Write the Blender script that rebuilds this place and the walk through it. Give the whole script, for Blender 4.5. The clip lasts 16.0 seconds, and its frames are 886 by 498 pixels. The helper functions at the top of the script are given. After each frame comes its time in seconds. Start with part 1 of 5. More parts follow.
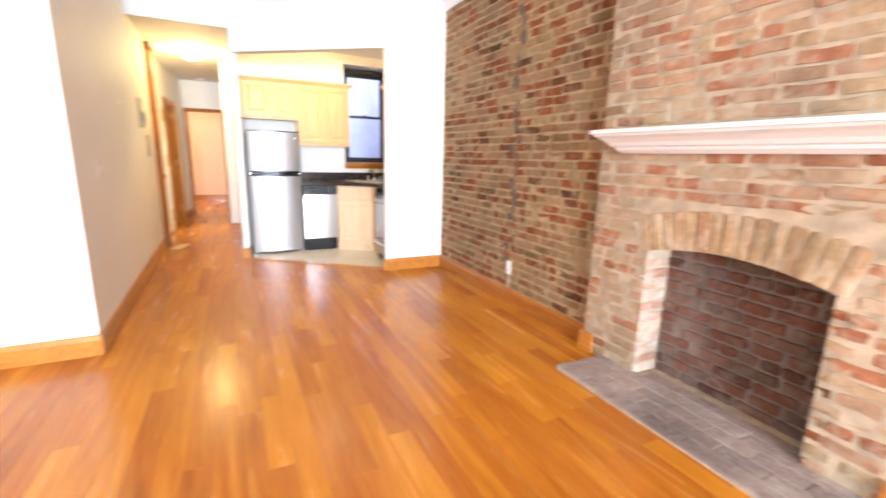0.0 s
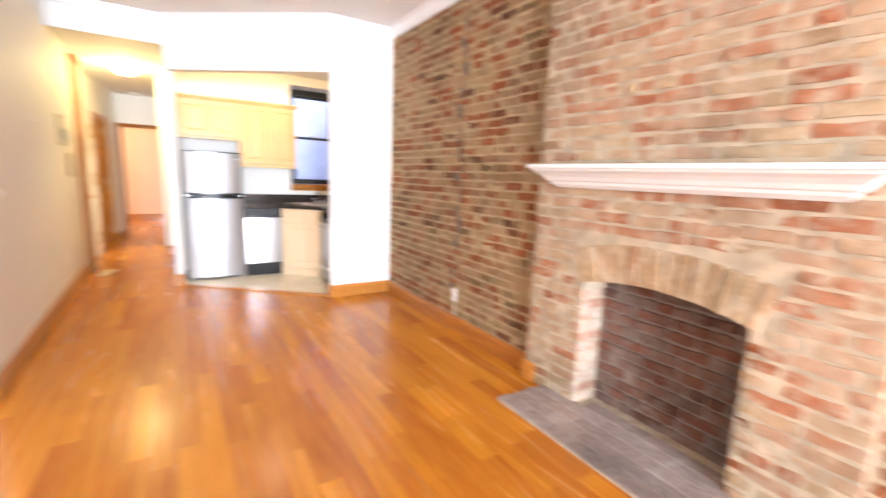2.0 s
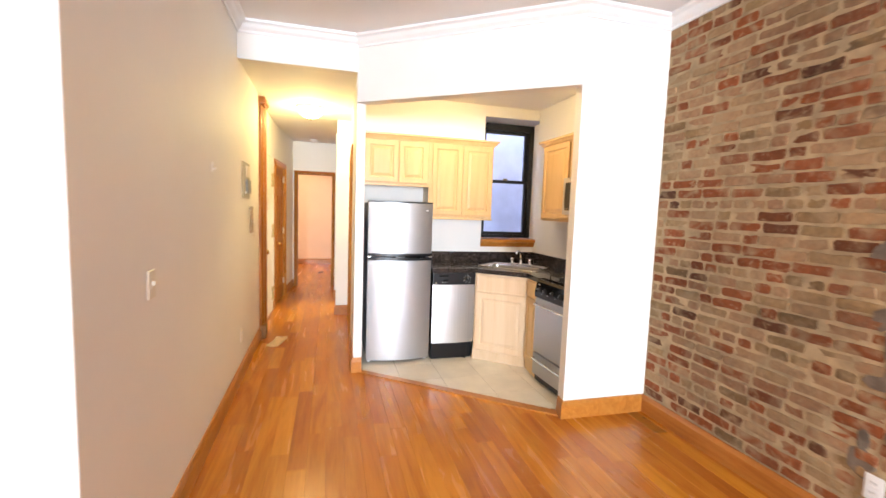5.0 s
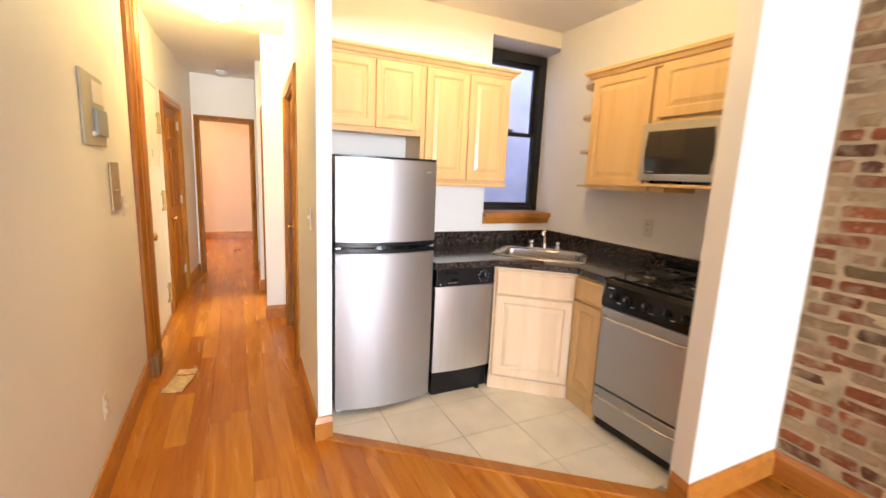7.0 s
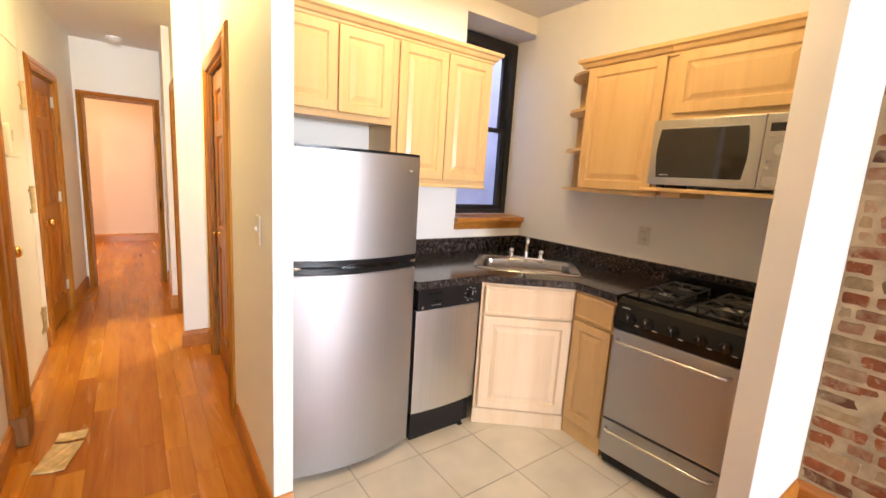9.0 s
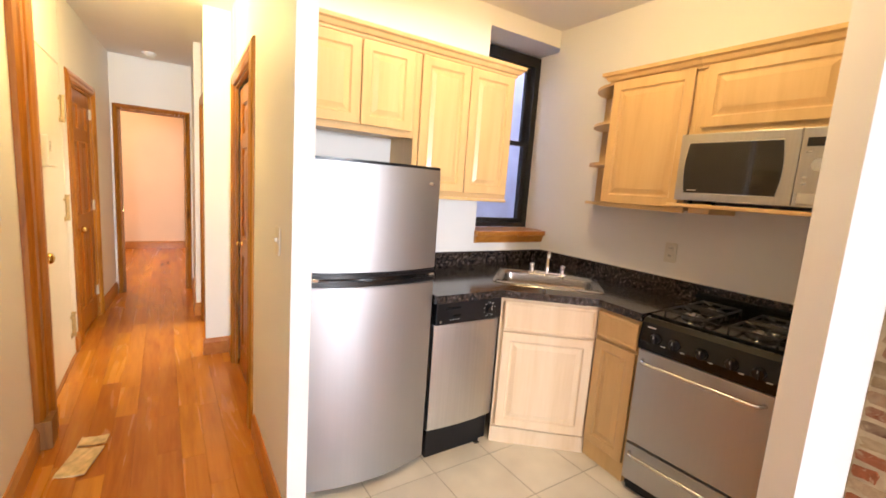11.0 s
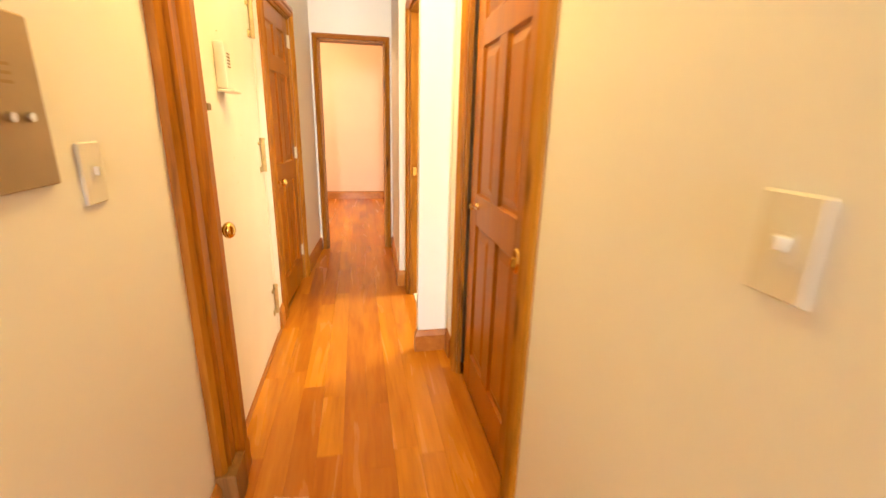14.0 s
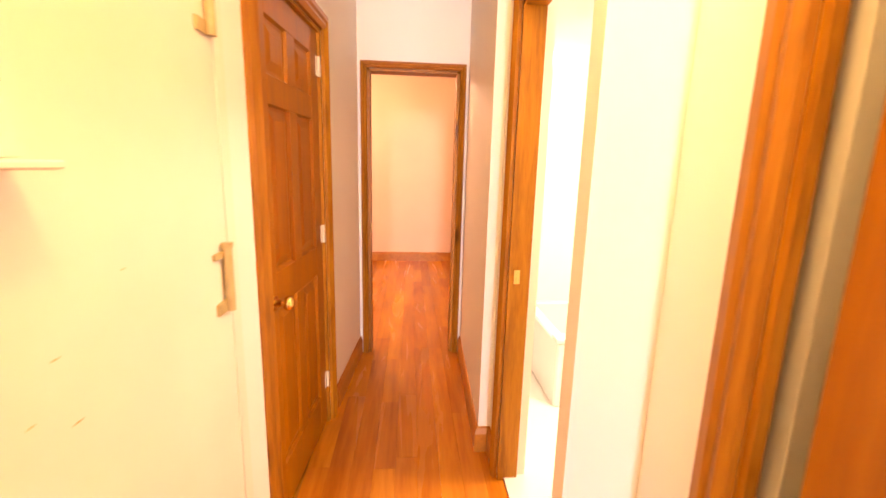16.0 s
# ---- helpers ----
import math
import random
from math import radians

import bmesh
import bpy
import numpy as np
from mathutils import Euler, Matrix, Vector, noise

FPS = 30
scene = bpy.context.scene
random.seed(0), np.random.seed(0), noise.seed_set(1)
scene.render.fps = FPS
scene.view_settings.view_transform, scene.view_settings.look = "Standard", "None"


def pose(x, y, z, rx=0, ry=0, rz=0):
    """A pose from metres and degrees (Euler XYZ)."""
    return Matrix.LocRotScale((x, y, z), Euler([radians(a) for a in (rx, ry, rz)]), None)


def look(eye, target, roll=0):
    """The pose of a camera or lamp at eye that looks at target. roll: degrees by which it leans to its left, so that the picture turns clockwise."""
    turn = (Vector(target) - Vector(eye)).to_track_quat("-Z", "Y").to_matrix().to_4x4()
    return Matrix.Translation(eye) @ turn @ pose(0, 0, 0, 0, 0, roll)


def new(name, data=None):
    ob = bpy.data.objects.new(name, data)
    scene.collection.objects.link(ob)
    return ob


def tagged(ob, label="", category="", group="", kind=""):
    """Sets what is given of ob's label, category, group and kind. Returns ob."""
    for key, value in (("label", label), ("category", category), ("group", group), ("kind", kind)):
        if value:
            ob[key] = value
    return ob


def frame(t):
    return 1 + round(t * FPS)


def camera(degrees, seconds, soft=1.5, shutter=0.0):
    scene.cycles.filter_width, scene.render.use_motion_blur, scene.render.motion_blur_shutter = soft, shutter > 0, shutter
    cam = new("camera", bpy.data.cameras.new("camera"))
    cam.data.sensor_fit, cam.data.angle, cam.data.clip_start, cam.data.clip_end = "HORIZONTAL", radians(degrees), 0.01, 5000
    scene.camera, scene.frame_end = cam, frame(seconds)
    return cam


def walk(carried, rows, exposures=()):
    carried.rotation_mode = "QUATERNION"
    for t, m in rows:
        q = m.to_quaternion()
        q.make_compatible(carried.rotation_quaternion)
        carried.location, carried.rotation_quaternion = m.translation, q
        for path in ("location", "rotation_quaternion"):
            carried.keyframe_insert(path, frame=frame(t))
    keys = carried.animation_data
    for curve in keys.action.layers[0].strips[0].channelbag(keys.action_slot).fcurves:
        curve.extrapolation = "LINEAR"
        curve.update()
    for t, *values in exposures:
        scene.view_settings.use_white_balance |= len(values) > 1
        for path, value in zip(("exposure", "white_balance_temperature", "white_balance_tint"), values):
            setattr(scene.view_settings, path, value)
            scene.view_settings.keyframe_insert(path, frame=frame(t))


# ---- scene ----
cam = camera(92.2, 16.0, shutter=0.8)
PATH = [
    (0, (-0.033, -0.234, 1.27), (0.834, 1.518, 0.85), 1.4),
    (0.5, (0.028, -0.27, 1.275), (1.153, 1.343, 0.91), 1.3),
    (1, (0.064, -0.295, 1.29), (1.344, 1.205, 0.955), 1.4),
    (1.5, (0.092, -0.303, 1.309), (1.424, 1.156, 0.999), 3.2),
    (2, (0.077, -0.235, 1.349), (1.127, 1.435, 1.017), 2.3),
    (2.5, (0.034, -0.099, 1.359), (0.609, 1.796, 1.075), 2.9),
    (3, (-0.049, 0.134, 1.36), (0.422, 2.063, 1.123), 3.8),
    (3.5, (-0.115, 0.453, 1.392), (0.384, 2.382, 1.221), 3.1),
    (4, (-0.089, 0.845, 1.382), (0.323, 2.795, 1.215), 3.0),
    (4.2, (-0.093, 0.983, 1.4), (0.31, 2.935, 1.232), 2.3),
    (6.3, (-0.369, 2.686, 1.49), (0.447, 4.488, 1.197), 3.0),
    (6.5, (-0.375, 2.832, 1.481), (0.471, 4.615, 1.156), 2.9),
    (7, (-0.319, 3.202, 1.447), (0.545, 4.974, 1.11), 2.5),
    (7.5, (-0.327, 3.47, 1.404), (0.651, 5.155, 0.95), 4.8),
    (8, (-0.399, 3.681, 1.409), (0.732, 5.265, 0.949), 2.2),
    (8.5, (-0.387, 3.771, 1.429), (0.772, 5.348, 1.017), 3.8),
    (8.7, (-0.373, 3.785, 1.439), (0.798, 5.363, 1.067), 3.9),
    (10.8, (-0.35, 3.821, 1.455), (0.761, 5.463, 1.191), 3.9),
    (11, (-0.347, 3.819, 1.451), (0.747, 5.469, 1.164), 4.1),
    (11.5, (-0.351, 3.833, 1.422), (0.624, 5.541, 1.058), 3.8),
    (12, (-0.367, 3.92, 1.345), (0.307, 5.721, 0.793), 4.5),
    (12.5, (-0.403, 4.183, 1.306), (0.233, 5.969, 0.668), 5.2),
    (13, (-0.409, 4.523, 1.299), (0.179, 6.318, 0.642), 3.1),
    (13.5, (-0.34, 4.929, 1.304), (0.081, 6.784, 0.687), -0.2),
    (14, (-0.405, 5.248, 1.305), (-0.024, 7.13, 0.744), 1.5),
    (14.5, (-0.421, 5.55, 1.318), (-0.053, 7.431, 0.746), 1.7),
    (15, (-0.438, 5.933, 1.356), (-0.222, 7.86, 0.866), 4.0),
    (15.5, (-0.462, 6.328, 1.368), (-0.254, 8.279, 0.981), 3.5),
    (15.7, (-0.474, 6.525, 1.39), (-0.284, 8.483, 1.03), 2.4),
    (16, (-0.442, 6.685, 1.422), (-0.288, 8.641, 1.034), 1.5),
]
# the camera opens up and warms a little as it enters the hall
EXPOSURES = [(0, -0.02, 5700, 10), (1.5, 0.04, 5700, 10), (3, -0.14, 5700, 10), (4, -0.16, 5750, 10), (6.5, -0.24, 5950, 12), (11, -0.26, 6100, 14), (13, -0.06, 6350, 13), (14, 0.04, 6900, 14), (15, 0.06, 7450, 24), (15.5, 0.08, 7600, 34), (16, 0.08, 7700, 43)]
walk(cam, [(t, look(eye, target, roll)) for t, eye, target, roll in PATH], EXPOSURES)


# ---- light ----
world = bpy.data.worlds.new("world")
scene.world = world
world.use_nodes = True
_nt = world.node_tree
_sky = _nt.nodes.new("ShaderNodeTexSky")
_sky.sky_type = "NISHITA"
_sky.sun_disc = False
_sky.sun_elevation = radians(40)
_sky.sun_rotation = radians(200)
_nt.links.new(_sky.outputs[0], _nt.nodes["Background"].inputs[0])
_nt.nodes["Background"].inputs[1].default_value = 0.12


def area_lamp(name, m, sx, sy, watts, colour):
    d = bpy.data.lights.new(name, "AREA")
    d.shape, d.size, d.size_y, d.energy, d.color = "RECTANGLE", sx, sy, watts, colour
    ob = new(name, d)
    ob.matrix_basis = m
    return ob


def point_lamp(name, at, watts, colour, radius=0.06):
    d = bpy.data.lights.new(name, "POINT")
    d.energy, d.color, d.shadow_soft_size = watts, colour, radius
    ob = new(name, d)
    ob.location = at
    return ob


DAY = (0.88, 0.95, 1.0)
WARM = (1.0, 0.72, 0.23)
# daylight through the two street windows behind the walker
area_lamp("window_daylight", look((1.2, -8.08, 1.55), (1.1, 0, 1.5)), 1.2, 1.8, 480, DAY)
area_lamp("window_daylight", look((-0.9, -8.08, 1.55), (-0.4, 0, 1.5)), 1.2, 1.8, 1330, DAY)
area_lamp("airshaft_daylight", look((1.9, 7.0, 4.1), (1.9, 7.05, 0)), 1.4, 0.6, 150, (0.82, 0.87, 1.0))
point_lamp("hall_bulb", (-0.40, 6.90, 2.43), 46, WARM, 0.09)
point_lamp("kitchen_bulb", (0.95, 5.10, 2.56), 44, (1.0, 0.70, 0.30), 0.07)
# added warm fill light for the far room; no fixture stands there
point_lamp("far_room_fill", (-1.3, 11.3, 2.4), 120, (1.0, 0.66, 0.36), 0.1)
area_lamp("bathroom_light", look((1.0, 8.42, 2.5), (1.0, 8.42, 0)), 0.4, 0.4, 68, (1.0, 0.84, 0.56))


# ---- materials ----
def mat(name, base, rough=0.6, metal=0.0, var=0.08, scale=6.0, bump=0.1, bscale=60.0, stretch=(1, 1, 1), rnd=0.0, spec=0.5):
    m = bpy.data.materials.new(name)
    m.use_nodes = True
    nt = m.node_tree
    b = nt.nodes["Principled BSDF"]
    b.inputs["Roughness"].default_value = rough
    b.inputs["Metallic"].default_value = metal
    b.inputs["Specular IOR Level"].default_value = spec
    co = nt.nodes.new("ShaderNodeTexCoord")
    mp = nt.nodes.new("ShaderNodeMapping")
    mp.inputs["Scale"].default_value = stretch
    nt.links.new(co.outputs["Object"], mp.inputs[0])
    n1 = nt.nodes.new("ShaderNodeTexNoise")
    n1.inputs["Scale"].default_value, n1.inputs["Detail"].default_value = scale, 6
    nt.links.new(mp.outputs[0], n1.inputs["Vector"])
    ramp = nt.nodes.new("ShaderNodeValToRGB")
    lo = [max(0, c * (1 - var)) for c in base]
    hi = [min(1, c * (1 + var)) for c in base]
    ramp.color_ramp.elements[0].position, ramp.color_ramp.elements[1].position = 0.3, 0.7
    ramp.color_ramp.elements[0].color, ramp.color_ramp.elements[1].color = (*lo, 1), (*hi, 1)
    nt.links.new(n1.outputs["Fac"], ramp.inputs[0])
    out = ramp.outputs[0]
    if rnd:
        info = nt.nodes.new("ShaderNodeObjectInfo")
        hsv = nt.nodes.new("ShaderNodeHueSaturation")
        mr = nt.nodes.new("ShaderNodeMapRange")
        mr.inputs[3].default_value, mr.inputs[4].default_value = 1 - rnd, 1 + rnd
        nt.links.new(info.outputs["Random"], mr.inputs[0])
        nt.links.new(mr.outputs[0], hsv.inputs["Value"])
        nt.links.new(out, hsv.inputs["Color"])
        out = hsv.outputs[0]
    nt.links.new(out, b.inputs["Base Color"])
    if bump:
        n2 = nt.nodes.new("ShaderNodeTexNoise")
        n2.inputs["Scale"].default_value, n2.inputs["Detail"].default_value = bscale, 4
        nt.links.new(mp.outputs[0], n2.inputs["Vector"])
        bp = nt.nodes.new("ShaderNodeBump")
        bp.inputs["Strength"].default_value, bp.inputs["Distance"].default_value = bump, 0.004
        nt.links.new(n2.outputs["Fac"], bp.inputs["Height"])
        nt.links.new(bp.outputs[0], b.inputs["Normal"])
    return m


WHITE = mat("white_wall_paint", (0.82, 0.80, 0.755), 0.62, var=0.02, scale=1.5, bump=0.06, bscale=90)
CEIL = mat("ceiling_paint", (0.85, 0.84, 0.82), 0.75, var=0.03, scale=1.2, bump=0.05)
TRIMW = mat("white_gloss_paint", (0.82, 0.82, 0.81), 0.35, var=0.02, bump=0.03)
def wood(name, dark, mid, light, rough, axis, ring=26.0, rnd=0.25, coat=0.0, knots=0.0, spec=0.32, lo=0.22, hi=0.80, swirl=1.2):
    """Stained timber with grain along one world axis; tone and grain shift from piece to piece."""
    m = bpy.data.materials.new(name)
    m.use_nodes = True
    nt = m.node_tree
    L, N = nt.links.new, nt.nodes.new
    b = nt.nodes["Principled BSDF"]
    geo, info = N("ShaderNodeNewGeometry"), N("ShaderNodeObjectInfo")
    sep = N("ShaderNodeVectorMath")
    sep.operation = "MULTIPLY_ADD"
    sep.inputs[1].default_value = [0.09 if i == axis else 1.0 for i in range(3)]
    off = N("ShaderNodeVectorMath")
    off.operation = "SCALE"
    off.inputs[0].default_value = (7.3, 5.1, 9.7)
    L(info.outputs["Random"], off.inputs["Scale"])
    L(geo.outputs["Position"], sep.inputs[0])
    L(off.outputs[0], sep.inputs[2])
    n1 = N("ShaderNodeTexNoise")
    n1.inputs["Scale"].default_value, n1.inputs["Detail"].default_value, n1.inputs["Distortion"].default_value = ring, 5, swirl
    L(sep.outputs[0], n1.inputs["Vector"])
    fine = N("ShaderNodeTexNoise")
    fine.inputs["Scale"].default_value, fine.inputs["Detail"].default_value = ring * 9, 3
    L(sep.outputs[0], fine.inputs["Vector"])
    ramp = N("ShaderNodeValToRGB")
    e = ramp.color_ramp.elements
    e[0].position, e[0].color = lo, (*dark, 1)
    e[1].position, e[1].color = hi, (*light, 1)
    k = e.new(0.5)
    k.color = (*mid, 1)
    mix = N("ShaderNodeMath")
    mix.operation = "MULTIPLY_ADD"
    mix.inputs[1].default_value = 0.25
    L(fine.outputs["Fac"], mix.inputs[0])
    tone = N("ShaderNodeMath")
    tone.operation = "MULTIPLY_ADD"
    tone.inputs[1].default_value = 0.75
    tone.inputs[2].default_value = 0.0
    L(n1.outputs["Fac"], tone.inputs[0])
    L(tone.outputs[0], mix.inputs[2])
    L(mix.outputs[0], ramp.inputs[0])
    hsv = N("ShaderNodeHueSaturation")
    isl = N("ShaderNodeMath")
    isl.operation = "FRACT"
    add = N("ShaderNodeMath")
    L(info.outputs["Random"], add.inputs[0])
    L(geo.outputs["Random Per Island"], add.inputs[1])
    L(add.outputs[0], isl.inputs[0])
    mr = N("ShaderNodeMapRange")
    mr.inputs[3].default_value, mr.inputs[4].default_value = 1 - rnd, 1 + rnd
    L(isl.outputs[0], mr.inputs[0])
    L(mr.outputs[0], hsv.inputs["Value"])
    hue = N("ShaderNodeMapRange")
    hue.inputs[3].default_value, hue.inputs[4].default_value = 0.5 - 0.03 * rnd, 0.5 + 0.045 * rnd
    L(isl.outputs[0], hue.inputs[0])
    L(hue.outputs[0], hsv.inputs["Hue"])
    src = ramp.outputs[0]
    if knots:
        kv = N("ShaderNodeVectorMath")
        kv.operation = "MULTIPLY_ADD"
        kv.inputs[1].default_value = [1.6 if i == axis else 6.0 for i in range(3)]
        L(geo.outputs["Position"], kv.inputs[0])
        L(off.outputs[0], kv.inputs[2])
        vo = N("ShaderNodeTexVoronoi")
        vo.inputs["Scale"].default_value = 1.25
        L(kv.outputs[0], vo.inputs["Vector"])
        kr = N("ShaderNodeMapRange")
        kr.inputs[1].default_value, kr.inputs[2].default_value, kr.inputs[3].default_value, kr.inputs[4].default_value = 0.05, 0.2, knots, 0.0
        L(vo.outputs["Distance"], kr.inputs[0])
        km = N("ShaderNodeMix")
        km.data_type = "RGBA"
        L(kr.outputs[0], km.inputs["Factor"])
        L(src, km.inputs["A"])
        km.inputs["B"].default_value = (dark[0] * 0.55, dark[1] * 0.5, dark[2] * 0.5, 1)
        src = km.outputs["Result"]
    L(src, hsv.inputs["Color"])
    L(hsv.outputs[0], b.inputs["Base Color"])
    rr = N("ShaderNodeMapRange")
    rr.inputs[3].default_value, rr.inputs[4].default_value = rough * 0.8, rough * 1.35
    L(n1.outputs["Fac"], rr.inputs[0])
    L(rr.outputs[0], b.inputs["Roughness"])
    b.inputs["Coat Weight"].default_value = coat
    b.inputs["Specular IOR Level"].default_value = spec
    b.inputs["Coat Roughness"].default_value = 0.12
    bp = N("ShaderNodeBump")
    bp.inputs["Strength"].default_value, bp.inputs["Distance"].default_value = 0.008, 0.002
    L(fine.outputs["Fac"], bp.inputs["Height"])
    L(bp.outputs[0], b.inputs["Normal"])
    return m


def brickwork(name, stops, smear, smear_amount, bump=0.55):
    """Old soft brick: each brick has its own tone, smeared with lime mortar and soot in places."""
    m = bpy.data.materials.new(name)
    m.use_nodes = True
    nt = m.node_tree
    L, N = nt.links.new, nt.nodes.new
    b = nt.nodes["Principled BSDF"]
    b.inputs["Roughness"].default_value = 0.9
    b.inputs["Specular IOR Level"].default_value = 0.25
    geo, info = N("ShaderNodeNewGeometry"), N("ShaderNodeObjectInfo")
    add, fr = N("ShaderNodeMath"), N("ShaderNodeMath")
    fr.operation = "FRACT"
    L(info.outputs["Random"], add.inputs[0])
    L(geo.outputs["Random Per Island"], add.inputs[1])
    L(add.outputs[0], fr.inputs[0])
    ramp = N("ShaderNodeValToRGB")
    e = ramp.color_ramp.elements
    e[0].position, e[0].color = stops[0][0], (*stops[0][1], 1)
    e[1].position, e[1].color = stops[-1][0], (*stops[-1][1], 1)
    for p, c in stops[1:-1]:
        e.new(p).color = (*c, 1)
    L(fr.outputs[0], ramp.inputs[0])

    def noise_at(scale, detail=5.0, dist=0.0):
        n = N("ShaderNodeTexNoise")
        n.inputs["Scale"].default_value, n.inputs["Detail"].default_value, n.inputs["Distortion"].default_value = scale, detail, dist
        L(geo.outputs["Position"], n.inputs["Vector"])
        return n.outputs["Fac"]

    grain = N("ShaderNodeMapRange")
    grain.inputs[3].default_value, grain.inputs[4].default_value = 0.62, 1.38
    L(noise_at(34, 8), grain.inputs[0])
    hsv = N("ShaderNodeHueSaturation")
    L(ramp.outputs[0], hsv.inputs["Color"])
    L(grain.outputs[0], hsv.inputs["Value"])
    big = N("ShaderNodeMapRange")
    big.inputs[1].default_value, big.inputs[2].default_value = 0.62 - smear_amount * 0.3, 0.72
    L(noise_at(8.5, 7, 0.6), big.inputs[0])
    mx = N("ShaderNodeMix")
    mx.data_type = "RGBA"
    L(big.outputs[0], mx.inputs["Factor"])
    L(hsv.outputs[0], mx.inputs["A"])
    mx.inputs["B"].default_value = (*smear, 1)
    rub = N("ShaderNodeMapRange")
    rub.inputs[1].default_value, rub.inputs[2].default_value, rub.inputs[4].default_value = 0.57, 0.70, 0.6
    L(noise_at(26, 8, 1.0), rub.inputs[0])
    mx2 = N("ShaderNodeMix")
    mx2.data_type = "RGBA"
    L(rub.outputs[0], mx2.inputs["Factor"])
    L(mx.outputs["Result"], mx2.inputs["A"])
    mx2.inputs["B"].default_value = (*[s_ * 1.08 for s_ in smear], 1)
    soot = N("ShaderNodeMapRange")
    soot.inputs[1].default_value, soot.inputs[2].default_value, soot.inputs[3].default_value, soot.inputs[4].default_value = 0.35, 0.62, 0.66, 1.1
    L(noise_at(1.7, 4, 0.5), soot.inputs[0])
    h2 = N("ShaderNodeHueSaturation")
    L(mx2.outputs["Result"], h2.inputs["Color"])
    L(soot.outputs[0], h2.inputs["Value"])
    L(h2.outputs[0], b.inputs["Base Color"])
    bp = N("ShaderNodeBump")
    bp.inputs["Strength"].default_value, bp.inputs["Distance"].default_value = bump, 0.0035
    L(noise_at(90, 6), bp.inputs["Height"])
    L(bp.outputs[0], b.inputs["Normal"])
    return m


def granite(name):
    m = bpy.data.materials.new(name)
    m.use_nodes = True
    nt = m.node_tree
    L, N = nt.links.new, nt.nodes.new
    b = nt.nodes["Principled BSDF"]
    b.inputs["Roughness"].default_value = 0.13
    geo = N("ShaderNodeNewGeometry")
    v = N("ShaderNodeTexVoronoi")
    v.inputs["Scale"].default_value = 150
    n = N("ShaderNodeTexNoise")
    n.inputs["Scale"].default_value, n.inputs["Detail"].default_value = 60, 8
    for k in (v, n):
        L(geo.outputs["Position"], k.inputs["Vector"])
    mul = N("ShaderNodeMath")
    mul.operation = "MULTIPLY_ADD"
    mul.inputs[1].default_value = 0.35
    L(v.outputs["Distance"], mul.inputs[0])
    L(n.outputs["Fac"], mul.inputs[2])
    ramp = N("ShaderNodeValToRGB")
    e = ramp.color_ramp.elements
    e[0].position, e[0].color = 0.58, (0.012, 0.010, 0.010, 1)
    e[1].position, e[1].color = 0.95, (0.17, 0.145, 0.13, 1)
    e.new(0.70).color = (0.026, 0.019, 0.017, 1)
    e.new(0.82).color = (0.065, 0.050, 0.044, 1)
    L(mul.outputs[0], ramp.inputs[0])
    L(ramp.outputs[0], b.inputs["Base Color"])
    return m


OAKTRIM = wood("stained_oak_trim", (0.13, 0.040, 0.002), (0.36, 0.135, 0.007), (0.50, 0.215, 0.014), 0.42, 2, 20, 0.12, 0.0, 0.8)
OAKRUN = wood("stained_oak_baseboard", (0.28, 0.085, 0.012), (0.42, 0.155, 0.024), (0.53, 0.23, 0.045), 0.3, 1, 16, 0.12, 0.3)
OAKDOOR = wood("stained_pine_door", (0.21, 0.060, 0.0015), (0.32, 0.102, 0.002), (0.40, 0.148, 0.004), 0.32, 2, 14, 0.10, 0.1, 0.3)
FLOOR = wood("oak_strip_floor", (0.36, 0.107, 0.007), (0.50, 0.173, 0.014), (0.60, 0.242, 0.024), 0.24, 1, 7, 0.17, 0.06, 0.0, 0.3, lo=0.30, hi=0.74, swirl=1.8)
MAPLE = wood("maple_cabinet", (0.56, 0.36, 0.155), (0.64, 0.43, 0.195), (0.70, 0.49, 0.235), 0.34, 2, 7, 0.05, 0.15)
MAPLEP = wood("pale_maple_cabinet", (0.607, 0.431, 0.256), (0.690, 0.525, 0.341), (0.745, 0.601, 0.427), 0.34, 2, 7, 0.04, 0.15)
BRICKSTOPS = [(0, (0.085, 0.036, 0.017)), (0.1, (0.199, 0.057, 0.018)), (0.3, (0.243, 0.074, 0.023)), (0.43, (0.213, 0.070, 0.027)), (0.52, (0.281, 0.158, 0.081)), (0.72, (0.332, 0.213, 0.110)), (0.88, (0.272, 0.178, 0.081)), (1, (0.155, 0.095, 0.042))]
BREASTSTOPS = [(0, (0.251, 0.093, 0.042)), (0.16, (0.335, 0.134, 0.065)), (0.34, (0.360, 0.193, 0.108)), (0.52, (0.394, 0.278, 0.172)), (0.74, (0.377, 0.273, 0.155)), (0.9, (0.403, 0.246, 0.155)), (1, (0.251, 0.161, 0.084))]
SOUTHSTOPS = [(0, (0.140, 0.054, 0.028)), (0.2, (0.259, 0.081, 0.032)), (0.5, (0.301, 0.113, 0.046)), (0.66, (0.252, 0.104, 0.060)), (0.8, (0.321, 0.197, 0.116)), (1, (0.210, 0.117, 0.063))]
ARCHSTOPS = [(0, (0.316, 0.160, 0.077)), (0.5, (0.412, 0.288, 0.154)), (1, (0.356, 0.229, 0.119))]
BRICK = brickwork("old_red_brick", BRICKSTOPS, (0.345, 0.245, 0.134), 0.42)
BREASTBRICK = brickwork("pale_chimney_brick", BREASTSTOPS, (0.455, 0.360, 0.251), 0.52)
REDBRICK = brickwork("warm_red_brick", SOUTHSTOPS, (0.392, 0.292, 0.190), 0.42)
